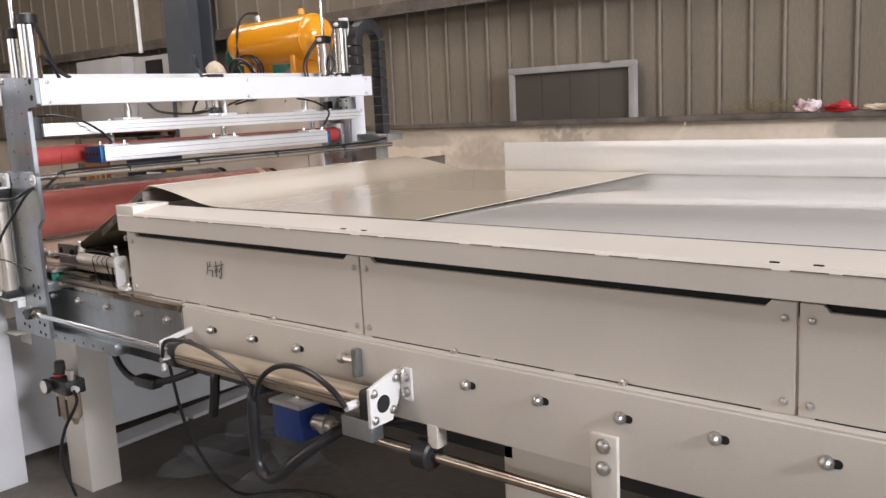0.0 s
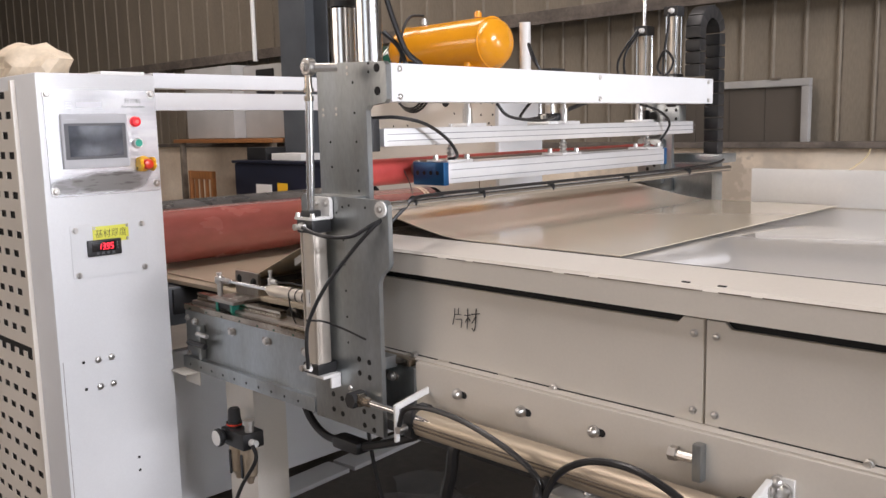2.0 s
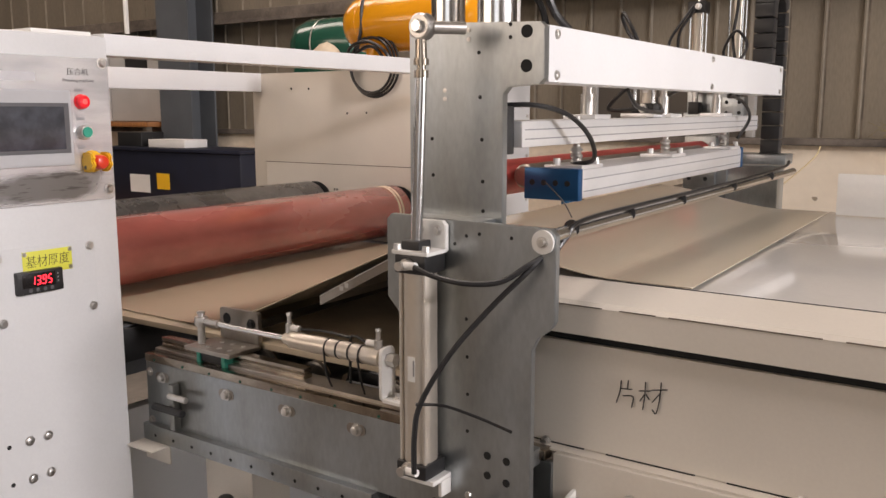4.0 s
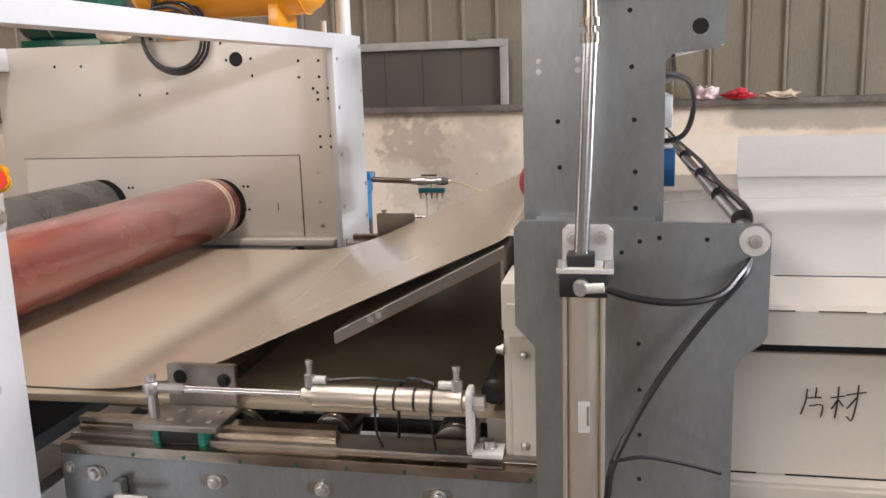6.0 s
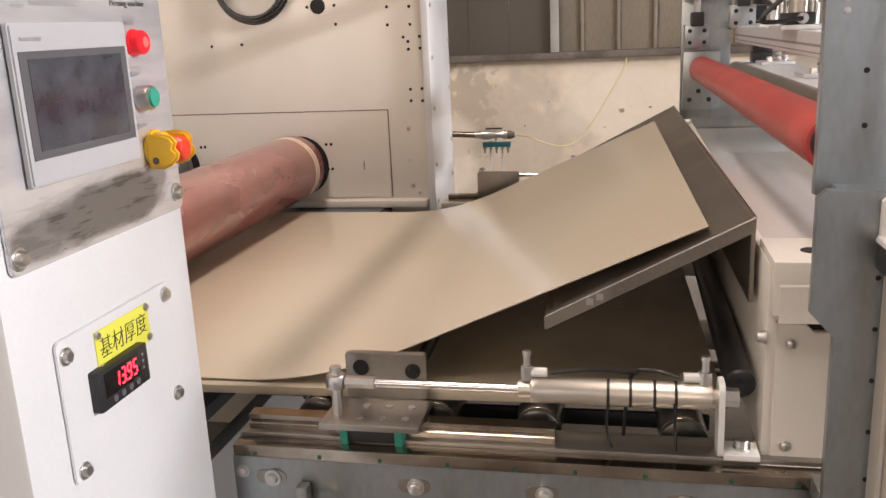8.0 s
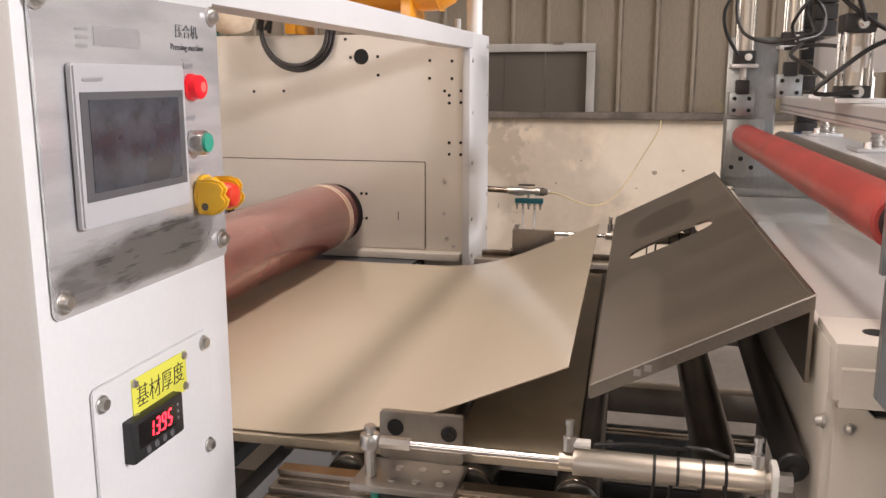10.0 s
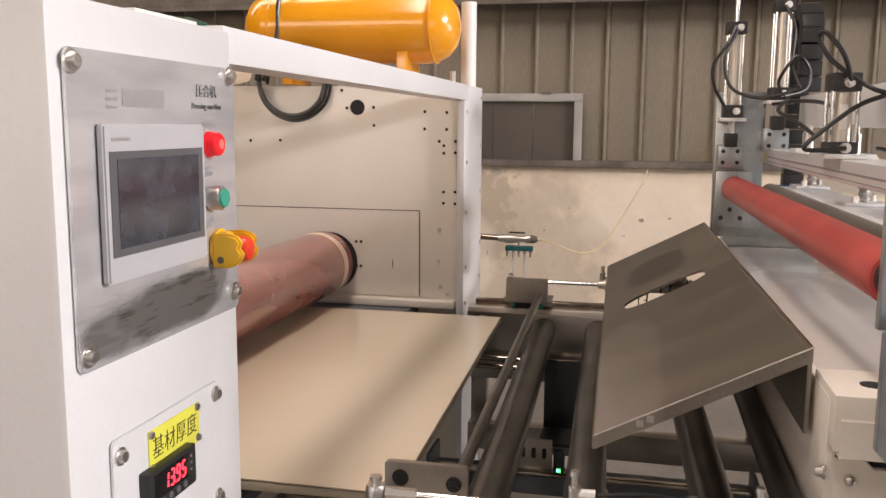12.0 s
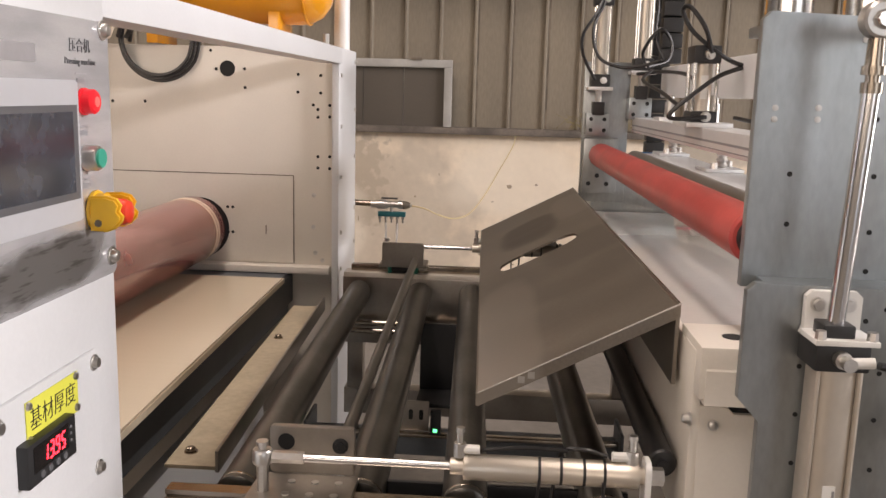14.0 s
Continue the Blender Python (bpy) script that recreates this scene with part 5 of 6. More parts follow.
    part("ball_body", lathe(B(), (-4.04, 4.60, 0.886), (1, 0, 0), [(0, 0.017), (0.03, 0.017), (0.031, 0.022), (0.07, 0.022), (0.09, 0.015), (0.13, 0.014), (0.131, 0.021), (0.155, 0.021), (0.156, 0.010), (0.20, 0.008)], 14), STEEL, v)
    part("coupling", lathe(B(), (-3.90, 4.60, 0.885), (1, 0, 0), [(0, 0.018), (0.03, 0.020), (0.05, 0.012)], 12), DARKBROWN, v)
    part("lever", box(B(), -3.99, -3.91, 4.594, 4.606, 0.912, 0.920, 0.002), BLACK, v)
    part("manifold", box(B(), -4.005, -3.87, 4.585, 4.615, 0.828, 0.852, 0.003), MANIFOLD, v, "teal air manifold")
    part("stem", rod(B(), (-3.94, 4.60, 0.852), (-3.94, 4.60, 0.875), 0.008, 8), STEEL, v)
    for k in range(5):
        part("port", lathe(B(), (-3.995 + 0.028 * k, 4.60, 0.828), (0, 0, -1), [(0, 0.010), (0.012, 0.010), (0.0121, 0.006), (0.03, 0.006)], 8), CHROME, v)
    for k in range(2):
        part("clear_hose", tube(B(), [(-3.967 + 0.056 * k, 4.60, 0.80), (-3.965 + 0.05 * k, 4.61, 0.62), (-3.96 + 0.05 * k, 4.62, 0.40)], 0.006, 6), FILM, v)
    part("filter_head", box(B(), -4.345, -4.245, 4.55, 4.65, 0.90, 0.935, 0.006), BOWLBLUE, v)
    part("filter_bowl", lathe(B(), (-4.295, 4.60, 0.90), (0, 0, -1), [(0, 0.046), (0.06, 0.046), (0.065, 0.040), (0.20, 0.036), (0.22, 0.02)], 20), BOWLBLUE, v, "blue filter bowl")
    part("stand", box(B(), -4.31, -4.28, 4.652, 4.68, 0.0, 0.93, 0.002), GREYPAINT, v)
    solid("yellow_hose", tube(B(), [(-3.85, 4.60, 0.884), (-3.78, 4.60, 0.872), (-3.71, 4.65, 0.835), (-3.64, 4.8, 0.80), (-3.57, 5.05, 0.80), (-3.50, 5.38, 0.865), (-3.44, 5.70, 0.95), (-3.35, 6.05, 1.09), (-3.33, 6.12, 1.16)], 0.0038, 8), YELLOWHOSE, "thin yellow air hose running to the wall", "hose")


YELLOWHOSE = mat("yellow_hose", (0.58, 0.45, 0.24), 0.4, vary=0.1)


# ---- gantry that slides along the rails ----
def gantry():
    g = thing("gantry", (-2.95, 2.4, 0.63), "zinc-plated sliding gantry with a white cross beam and vacuum bar", "gantry")
    up = [(-3.108, 1.19), (-2.918, 1.19), (-2.918, 1.41), (-2.908, 1.421), (-2.852, 1.425), (-2.843, 1.434), (-2.843, 1.514), (-2.851, 1.522), (-3.098, 1.532), (-3.108, 1.522)]
    low = [(-3.095, 0.628), (-2.832, 0.628), (-2.832, 1.005), (-2.822, 1.025), (-2.798, 1.045), (-2.792, 1.056), (-2.792, 1.192), (-2.802, 1.202), (-3.112, 1.207), (-3.122, 1.197), (-3.122, 1.06), (-3.108, 1.045), (-3.095, 1.03)]
    u = part("upper_plate", outline(B(), up, "y", 1.556, 1.572, 0.001), ZINC, g)
    l = part("lower_plate", outline(B(), [(x + 0.005, z) for x, z in low], "y", 1.497, 1.511, 0.001), ZINC, g)
    part("spacer", box(B(), -3.09, -2.93, 1.5115, 1.5555, 1.192, 1.204), ZINC, g)
    hb = B()
    for x, z in ((-2.875, 1.508), (-2.875, 1.454)):
        lathe(hb, (x, 1.5558, z), (0, -1, 0), [(0, 0.0105), (0.0006, 0.0105)], 16)
    for x, z in ((-2.965, 1.478), (-2.962, 1.405), (-2.958, 1.335), (-2.956, 1.265), (-2.955, 1.215), (-3.060, 1.335), (-3.058, 1.272), (-2.905, 1.50), (-2.905, 1.52)):
        lathe(hb, (x, 1.5558, z), (0, -1, 0), [(0, 0.0034), (0.0006, 0.0034)], 10)
    part("bolt_hole", hb, DARK, u)
    hl = B()
    for x, z in ((-2.955, 1.18), (-2.978, 1.165), (-2.93, 1.185), (-2.87, 1.183), (-2.955, 1.10), (-2.955, 1.04), (-2.953, 0.975), (-2.952, 0.91), (-2.952, 0.845), (-3.06, 0.76), (-3.051, 1.105), (-3.050, 1.043), (-3.049, 0.979), (-3.048, 0.913), (-3.047, 0.85)):
        lathe(hl, (x + 0.004, 1.4968, z), (0, -1, 0), [(0, 0.0031), (0.0006, 0.0031)], 10)
    for x, z in ((-2.912, 0.81), (-2.875, 0.808), (-2.912, 0.775), (-2.875, 0.77), (-3.02, 0.70), (-2.985, 0.695), (-3.02, 0.66), (-2.985, 0.655), (-2.90, 0.68), (-2.865, 0.675), (-2.90, 0.645), (-2.865, 0.64)):
        lathe(hl, (x + 0.004, 1.4968, z), (0, -1, 0), [(0, 0.007), (0.0006, 0.007)], 12)
    part("bolt_hole", hl, DARK, l)
    bh = B()
    for x, z in ((-3.085, 1.416), (-3.085, 1.402), (-3.033, 1.417), (-3.033, 1.403), (-2.985, 1.515), (-2.985, 1.50)):
        lathe(bh, (x, 1.5558, z), (0, -1, 0), [(0, 0.004), (0.001, 0.004), (0.0012, 0.0025)], 10)
    for x, z in ((-2.95, 0.73), (-2.95, 0.715)):
        lathe(bh, (x + 0.004, 1.4968, z), (0, -1, 0), [(0, 0.007), (0.004, 0.005)], 10)
    part("screw", bh, STEEL, u)
    # white cross beam
    be = part("cross_beam", box(B(), -2.905, -2.843, 1.573, 3.20, 1.428, 1.518, 0.003), WHITE, g, "white steel cross beam")
    bs = B()
    for y, z in ((1.60, 1.505), (1.60, 1.44), (2.45, 1.505), (2.45, 1.44), (3.16, 1.505), (3.16, 1.44)):
        bolt(bs, (-2.843, y, z), (1, 0, 0), 0.006, 0.005)
    part("screw", bs, STEEL, be)
    # lifting bar and vacuum bar
    lbar = part("lifting_bar", box(B(), -2.99, -2.905, 1.60, 3.17, 1.321, 1.366, 0.003), ALU, g, "silver aluminium lifting bar")
    gr = B()
    for z in (1.334, 1.350):
        box(gr, -2.9048, -2.9042, 1.61, 3.18, z, z + 0.002)
    box(gr, -2.9908, -2.9901, 1.61, 3.16, 1.340, 1.3445)
    box(gr, -2.9908, -2.9901, 1.61, 3.16, 1.328, 1.330)
    part("groove", gr, GREYINK, lbar)
    vb = part("vacuum_bar", box(B(), -3.0, -2.889, 1.81, 2.93, 1.218, 1.272, 0.003), ALU, g, "silver vacuum bar with blue end caps")
    part("end_cap", box(B(), -3.003, -2.887, 1.79, 1.81, 1.214, 1.275, 0.003), BLUECAP, vb, "blue end cap")
    part("end_cap", box(B(), -3.003, -2.887, 2.93, 2.945, 1.216, 1.275, 0.003), BLUECAP, vb, "blue end cap")
    cd = B()
    for k in range(4):
        lathe(cd, (-2.985 + 0.025 * k, 1.7898, 1.247), (0, -1, 0), [(0, 0.006), (0.0006, 0.006)], 8)
    part("cap_port", cd, DARK, vb)
    gv = B()
    box(gv, -2.8888, -2.8882, 1.82, 2.92, 1.230, 1.232)
    box(gv, -2.8888, -2.8882, 1.82, 2.92, 1.253, 1.255)
    part("groove", gv, GREYINK, vb)
    for y in (1.86, 2.37, 2.87):
        part("spring_stem", lathe(B(), (-2.925, y, 1.272), (0, 0, 1), [(0, 0.018), (0.006, 0.018), (0.0061, 0.009), (0.012, 0.013), (0.018, 0.009), (0.024, 0.013), (0.03, 0.009), (0.036, 0.013), (0.042, 0.007), (0.10, 0.007)], 14), STEEL, vb)
        part("stem_plate", box(B(), -2.97, -2.89, y - 0.05, y + 0.05, 1.2725, 1.280, 0.001), ALU, vb)
        part("plate_bolt", lathe(B(), (-2.90, y + 0.035, 1.28), (0, 0, 1), [(0, 0.008), (0.012, 0.007)], 8), STEEL, vb)
        part("plate_bolt", lathe(B(), (-2.95, y - 0.035, 1.28), (0, 0, 1), [(0, 0.008), (0.012, 0.007)], 8), STEEL, vb)
    for y in (1.95, 2.40, 2.85):
        part("stem_top", lathe(B(), (-2.945, y, 1.366), (0, 0, 1), [(0, 0.014), (0.05, 0.014), (0.0501, 0.01), (0.068, 0.01)], 12), STEEL, lbar)
        part("mount", box(B(), -2.98, -2.91, y - 0.04, y + 0.04, 1.3665, 1.375, 0.001), ALU, lbar)
    part("bar_bracket", box(B(), -2.985, -2.92, 1.573, 1.60, 1.31, 1.39, 0.003), BLACK, lbar)
    # compact cylinder above the lifting bar
    cc = part("compact_cylinder", outline(B(), rounded(-2.996, -2.959, 2.362, 2.400, 0.015), "z", 1.399, 1.501), BARREL, g)
    part("cylinder_head", box(B(), -3.006, -2.949, 2.345, 2.415, 1.50, 1.537, 0.004), BLACK, cc)
    part("cylinder_foot", box(B(), -3.006, -2.949, 2.345, 2.415, 1.376, 1.40, 0.004), BLACK, cc)
    for dx in (-3.001, -2.954):
        for dy in (2.352, 2.408):
            part("tie_bar", rod(B(), (dx, dy, 1.398), (dx, dy, 1.502), 0.0045, 8), CHROME, cc)
    part("maker_label", box(B(), -2.985, -2.970, 2.3605, 2.3615, 1.425, 1.475), PAPER, cc)
    for z in (1.388, 1.518):
        part("fitting", lathe(B(), (-2.975, 2.345, z), (0, -1, 0), [(0, 0.011), (0.010, 0.011), (0.0101, 0.007), (0.022, 0.007)], 10), STEEL, cc)
    part("cylinder_plate", box(B(), -3.02, -2.935, 2.31, 2.45, 1.3665, 1.376, 0.002), ALU, cc)
    # red press roller, and a dark roll added for the vacuum bar's shaded side
    part("red_roller", lathe(B(), (-3.082, 1.585, 1.248), (0, 1, 0), [(0, 0.012), (0.002, 0.032), (0.006, 0.036), (1.565, 0.036), (1.571, 0.032), (1.573, 0.012)], 32), RED, g, "red rubber pressure roller")
    part("roller_ring", lathe(B(), (-3.082, 1.577, 1.248), (0, 1, 0), [(0, 0.026), (0.012, 0.028)], 24), BLACK, g)
    part("roller_hub", rod(B(), (-3.082, 1.57, 1.248), (-3.082, 3.21, 1.248), 0.014, 12), STEEL, g)
    part("steel_roller", lathe(B(), (-3.017, 1.815, 1.255), (0, 1, 0), [(0, 0.02), (0.004, 0.024), (1.11, 0.024), (1.114, 0.02)], 24), DARKSTEEL, g)
    # front tie rod with the cable on it
    part("tie_rod", rod(B(), (-2.810, 1.512, 1.187), (-2.812, 3.28, 1.187), 0.011, 14), CHROME, g)
    part("tie_washer", lathe(B(), (-2.812, 1.53, 1.182), (0, -1, 0), [(0, 0.019), (0.005, 0.019), (0.0051, 0.004)], 20), WHITEPLASTIC, g)
    part("washer_bolt", lathe(B(), (-2.812, 1.525, 1.182), (0, -1, 0), [(0, 0.0095), (0.002, 0.0095), (0.0021, 0.0065), (0.008, 0.006), (0.0081, 0.003)], 12), STEEL, g)
    part("rod_cable", tube(B(), [(-2.815, 1.535, 1.15), (-2.805, 1.57, 1.18), (-2.80, 1.62, 1.203), (-2.805, 1.9, 1.204), (-2.80, 2.3, 1.205), (-2.805, 2.8, 1.204), (-2.81, 3.15, 1.21), (-2.82, 3.25, 1.22)], 0.0045), HOSE, g)
    for y in (1.60, 1.85, 2.15, 2.55, 2.95):
        part("cable_tie", lathe(B(), (-2.810, y, 1.192), (0, 1, 0), [(0, 0.0142), (0.0025, 0.0142)], 14), BLACK, g)
    part("tie_tail", tube(B(), [(-2.81, 1.60, 1.21), (-2.835, 1.615, 1.235), (-2.88, 1.64, 1.262)], 0.0012, 5), HOSE, g)
    # lift cylinder on the near plate
    lc = part("lift_cylinder", outline(B(), rounded(-3.053, -2.999, 1.470, 1.524, 0.022), "z", 0.79, 1.125), BARREL, g, "silver lift cylinder with a rod")
    for x in (-3.050, -3.002):
        part("tie_bar", rod(B(), (x, 1.475, 0.79), (x, 1.475, 1.13), 0.0035, 8), BARREL, lc)
    part("head", box(B(), -3.057, -2.995, 1.467, 1.528, 1.118, 1.150, 0.004), BLACK, lc)
    part("foot", box(B(), -3.057, -2.995, 1.467, 1.528, 0.765, 0.792, 0.004), BLACK, lc)
    br = part("bracket", outline(B(), [(-3.058, 1.150), (-2.992, 1.150), (-2.989, 1.154), (-2.989, 1.196), (-2.996, 1.203), (-3.048, 1.203), (-3.055, 1.196), (-3.055, 1.158)], "y", 1.518, 1.529, 0.001), WHITEPLASTIC, lc)
    part("bracket_shelf", box(B(), -3.060, -2.988, 1.463, 1.518, 1.1505, 1.157, 0.001), WHITEPLASTIC, br)
    bb = B()
    for x in (-3.041, -3.005):
        lathe(bb, (x, 1.518, 1.187), (0, -1, 0), [(0, 0.009), (0.002, 0.009), (0.0021, 0.0065), (0.007, 0.006), (0.0071, 0.003)], 12)
    for x in (-3.053, -2.995):
        lathe(bb, (x, 1.470, 1.157), (0, 0, 1), [(0, 0.007), (0.01, 0.006)], 8)
    part("bolt", bb, STEEL, br)
    part("bottom_bracket", box(B(), -3.055, -2.985, 1.475, 1.53, 0.756, 0.764, 0.001), WHITEPLASTIC, lc)
    part("bottom_bracket", box(B(), -2.992, -2.985, 1.50, 1.53, 0.728, 0.7555, 0.001), WHITEPLASTIC, lc)
    part("rod_collar", box(B(), -3.048, -3.012, 1.474, 1.51, 1.152, 1.172, 0.003), BLACK, lc)
    part("piston_rod", rod(B(), (-3.03, 1.492, 1.15), (-3.018, 1.492, 1.44), 0.010, 16), CHROME, lc)
    part("rod_end", lathe(B(), (-3.018, 1.492, 1.435), (0, 0, 1), [(0, 0.012), (0.012, 0.012), (0.0121, 0.008), (0.02, 0.008), (0.0201, 0.013), (0.03, 0.013), (0.0301, 0.010), (0.06, 0.009)], 12), RAIL, lc)
    part("rod_eye", lathe(B(), (-3.016, 1.482, 1.515), (0, 1, 0), [(0, 0.018), (0.003, 0.021), (0.02, 0.021), (0.023, 0.018)], 20), STEEL, lc)
    part("eye_bolt", lathe(B(), (-3.016, 1.474, 1.515), (0, 1, 0), [(0, 0.009), (0.004, 0.011), (0.012, 0.011)], 8), CHROME, lc)
    part("eye_stud", rod(B(), (-3.0, 1.50, 1.513), (-2.965, 1.54, 1.513), 0.010, 12), STEEL, lc)
    part("maker_label", box(B(), -3.033, -3.018, 1.4690, 1.4697, 0.935, 0.978), PAPER, lc)
    lt = B()
    box(lt, -3.022, -3.019, 1.4686, 1.4689, 0.945, 0.972)
    part("label_bar", lt, GREYINK, lc)
    for z, s in ((1.135, 1), (0.785, 1)):
        f = part("fitting", lathe(B(), (-3.029, 1.467, z), (0, -1, 0), [(0, 0.010), (0.010, 0.010), (0.0101, 0.0065), (0.022, 0.0065), (0.0221, 0.008), (0.028, 0.008)], 12), STEEL, lc)
        part("elbow", rod(B(), (-3.024, 1.450, z), (-3.000, 1.448, z + 0.002), 0.0065, 12), WHITEPLASTIC, f)
    part("air_hose", tube(B(), [(-2.998, 1.44, 1.137), (-2.96, 1.445, 1.125), (-2.91, 1.455, 1.118), (-2.86, 1.48, 1.122), (-2.83, 1.51, 1.145), (-2.818, 1.53, 1.155)], 0.0048), HOSE, g)
    part("air_hose", tube(B(), [(-3.0, 1.44, 0.79), (-2.995, 1.435, 0.86), (-2.985, 1.44, 0.915), (-2.94, 1.46, 1.0), (-2.88, 1.49, 1.08), (-2.83, 1.51, 1.135), (-2.816, 1.535, 1.158)], 0.0048), HOSE, g)
    tail_near = part("tie_tail", tube(B(), [(-2.992, 1.435, 0.912), (-2.95, 1.455, 0.912), (-2.90, 1.48, 0.895), (-2.848, 1.50, 0.875)], 0.0028, 6), HOSE, g)
    # clamping cylinders standing on both plates
    for x, r, h in ((-3.062, 0.030, 0.15), (-2.962, 0.034, 0.19)):
        k = part("clamp_cylinder", lathe(B(), (x, 1.61, 1.52), (0, 0, 1), [(0, r * 0.9), (0.004, r), (h - 0.004, r), (h, r * 0.9)], 24), CHROME, g, "bright steel clamp cylinder")
        part("cylinder_head", lathe(B(), (x, 1.61, 1.52 + h), (0, 0, 1), [(0, r * 1.12), (0.03, r * 1.12), (0.034, r)], 16), BLACK, k)
        if x < -3:
            part("rod", rod(B(), (x, 1.61, 1.52 + h), (x, 1.61, 1.95), 0.008, 12), CHROME, k)
    part("clamp_plate", box(B(), -3.095, -2.925, 1.575, 1.66, 1.505, 1.519, 0.002), ZINC, g)
    for x, z0, z1 in ((-3.100, 1.48, 1.69), (-2.975, 1.53, 1.75)):
        k = part("clamp_cylinder", rod(B(), (x, 3.14, z0), (x, 3.14, z1), 0.019, 20), BARREL, g, "silver clamp cylinder with black ends")
        for dx, dy in ((-0.02, -0.02), (0.02, -0.02), (-0.02, 0.02), (0.02, 0.02)):
            part("tie_bar", rod(B(), (x + dx, 3.14 + dy, z0), (x + dx, 3.14 + dy, z1), 0.004, 8), CHROME, k)
        for z in (z0 - 0.025, z1):
            part("cylinder_head", box(B(), x - 0.028, x + 0.028, 3.112, 3.168, z, z + 0.036, 0.003), BLACK, k)
            part("fitting", lathe(B(), (x + 0.008, 3.112, z + 0.018), (0, -1, 0), [(0, 0.010), (0.01, 0.010), (0.0101, 0.007), (0.018, 0.007)], 10), WHITEPLASTIC, k)
        part("cylinder_plate", box(B(), x - 0.036, x + 0.036, 3.10, 3.18, z0 - 0.036, z0 - 0.026, 0.001), ALU, k)
        part("stem", rod(B(), (x, 3.14, z0 - 0.075), (x, 3.14, z0 - 0.036), 0.010, 10), STEEL, k)
        part("coupling", box(B(), x - 0.018, x + 0.018, 3.122, 3.158, z0 - 0.11, z0 - 0.07, 0.004), BLACK, k)
        sb = part("slide_block", box(B(), x - 0.034, x + 0.034, 3.13, 3.18, z0 - 0.17, z0 - 0.105, 0.002), ZINC, g)
        for dx in (-0.02, 0.02):
            for dz in (-0.155, -0.122):
                part("block_hole", lathe(B(), (x + dx, 3.1298, z0 + dz), (0, -1, 0), [(0, 0.006), (0.0006, 0.006)], 10), DARK, sb)
    part("rod", rod(B(), (-3.100, 3.14, 1.72), (-3.100, 3.14, 2.0), 0.008, 12), CHROME, g)
    part("roller_block", box(B(), -3.135, -3.03, 3.155, 3.18, 1.13, 1.30, 0.003), ZINC, g)
    for x, z in ((-3.115, 1.16), (-3.06, 1.16), (-3.06, 1.20), (-3.09, 1.185)):
        part("block_hole", lathe(B(), (x, 3.1548, z), (0, -1, 0), [(0, 0.007), (0.0006, 0.007)], 10), DARK, g)
    part("side_post", box(B(), -3.14, -3.0, 3.182, 3.20, 1.10, 1.53, 0.003), ZINC, g)
    for pts in ([(-3.105, 3.10, 1.71), (-3.13, 3.07, 1.66), (-3.165, 3.06, 1.60), (-3.16, 3.06, 1.54), (-3.12, 3.09, 1.475)],
                [(-3.10, 3.10, 1.70), (-3.135, 3.06, 1.62), (-3.12, 3.04, 1.54), (-3.06, 3.02, 1.51), (-3.0, 3.0, 1.515), (-2.95, 2.98, 1.53)],
                [(-2.975, 3.10, 1.765), (-2.955, 3.06, 1.70), (-2.96, 3.04, 1.60), (-2.94, 3.0, 1.53)],
                [(-2.975, 3.10, 1.525), (-2.99, 3.05, 1.56), (-2.95, 3.03, 1.62), (-2.915, 3.03, 1.58), (-2.93, 3.0, 1.53), (-2.99, 2.96, 1.51)],
                [(-3.02, 2.95, 1.49), (-2.96, 2.85, 1.495), (-2.93, 2.7, 1.48), (-2.95, 2.5, 1.43), (-2.975, 2.42, 1.40)],
                [(-2.99, 2.9, 1.50), (-3.03, 2.8, 1.47), (-3.01, 2.65, 1.44), (-3.0, 2.5, 1.41)]):
        part("hose", tube(B(), pts, 0.0048, 8), HOSE, g)
    part("hose", tube(B(), [(-2.955, 1.60, 1.72), (-2.92, 1.62, 1.70), (-2.90, 1.64, 1.62), (-2.88, 1.66, 1.55), (-2.87, 1.70, 1.52)], 0.007), HOSE, g)
    part("hose", tube(B(), [(-2.975, 2.325, 1.520), (-2.995, 2.315, 1.570), (-3.025, 2.33, 1.612), (-3.036, 2.345, 1.605), (-3.015, 2.34, 1.565), (-2.97, 2.325, 1.525), (-2.935, 2.33, 1.505), (-2.908, 2.34, 1.497)], 0.0048), HOSE, g)
    part("hose", tube(B(), [(-2.908, 2.34, 1.492), (-2.96, 2.32, 1.472), (-3.015, 2.315, 1.430), (-3.055, 2.32, 1.392), (-3.04, 2.322, 1.383), (-2.977, 2.325, 1.388)], 0.0048), HOSE, g)
    part("hose", tube(B(), [(-2.96, 1.61, 1.392), (-2.90, 1.64, 1.392), (-2.872, 1.71, 1.375), (-2.862, 1.78, 1.335), (-2.875, 1.83, 1.292), (-2.925, 1.85, 1.280)], 0.0045), HOSE, g)
    part("hose", tube(B(), [(-2.88, 2.75, 1.425), (-2.87, 2.85, 1.405), (-2.87, 2.93, 1.36), (-2.90, 2.92, 1.30)], 0.0045), HOSE, g)
    part("hose", tube(B(), [(-2.88, 2.0, 1.425), (-2.875, 2.05, 1.39), (-2.88, 2.2, 1.378), (-2.92, 2.32, 1.388)], 0.0045), HOSE, g)
    part("hose", tube(B(), [(-2.93, 1.63, 1.60), (-2.905, 1.66, 1.56), (-2.90, 1.68, 1.50), (-2.915, 1.685, 1.47)], 0.006), HOSE, g)
    # cable chain at the far end
    ch = part("cable_chain", box(B(), -2.925, -2.865, 3.29, 3.33, 1.24, 1.245), BLACK, g, "black plastic cable chain standing in a loop")
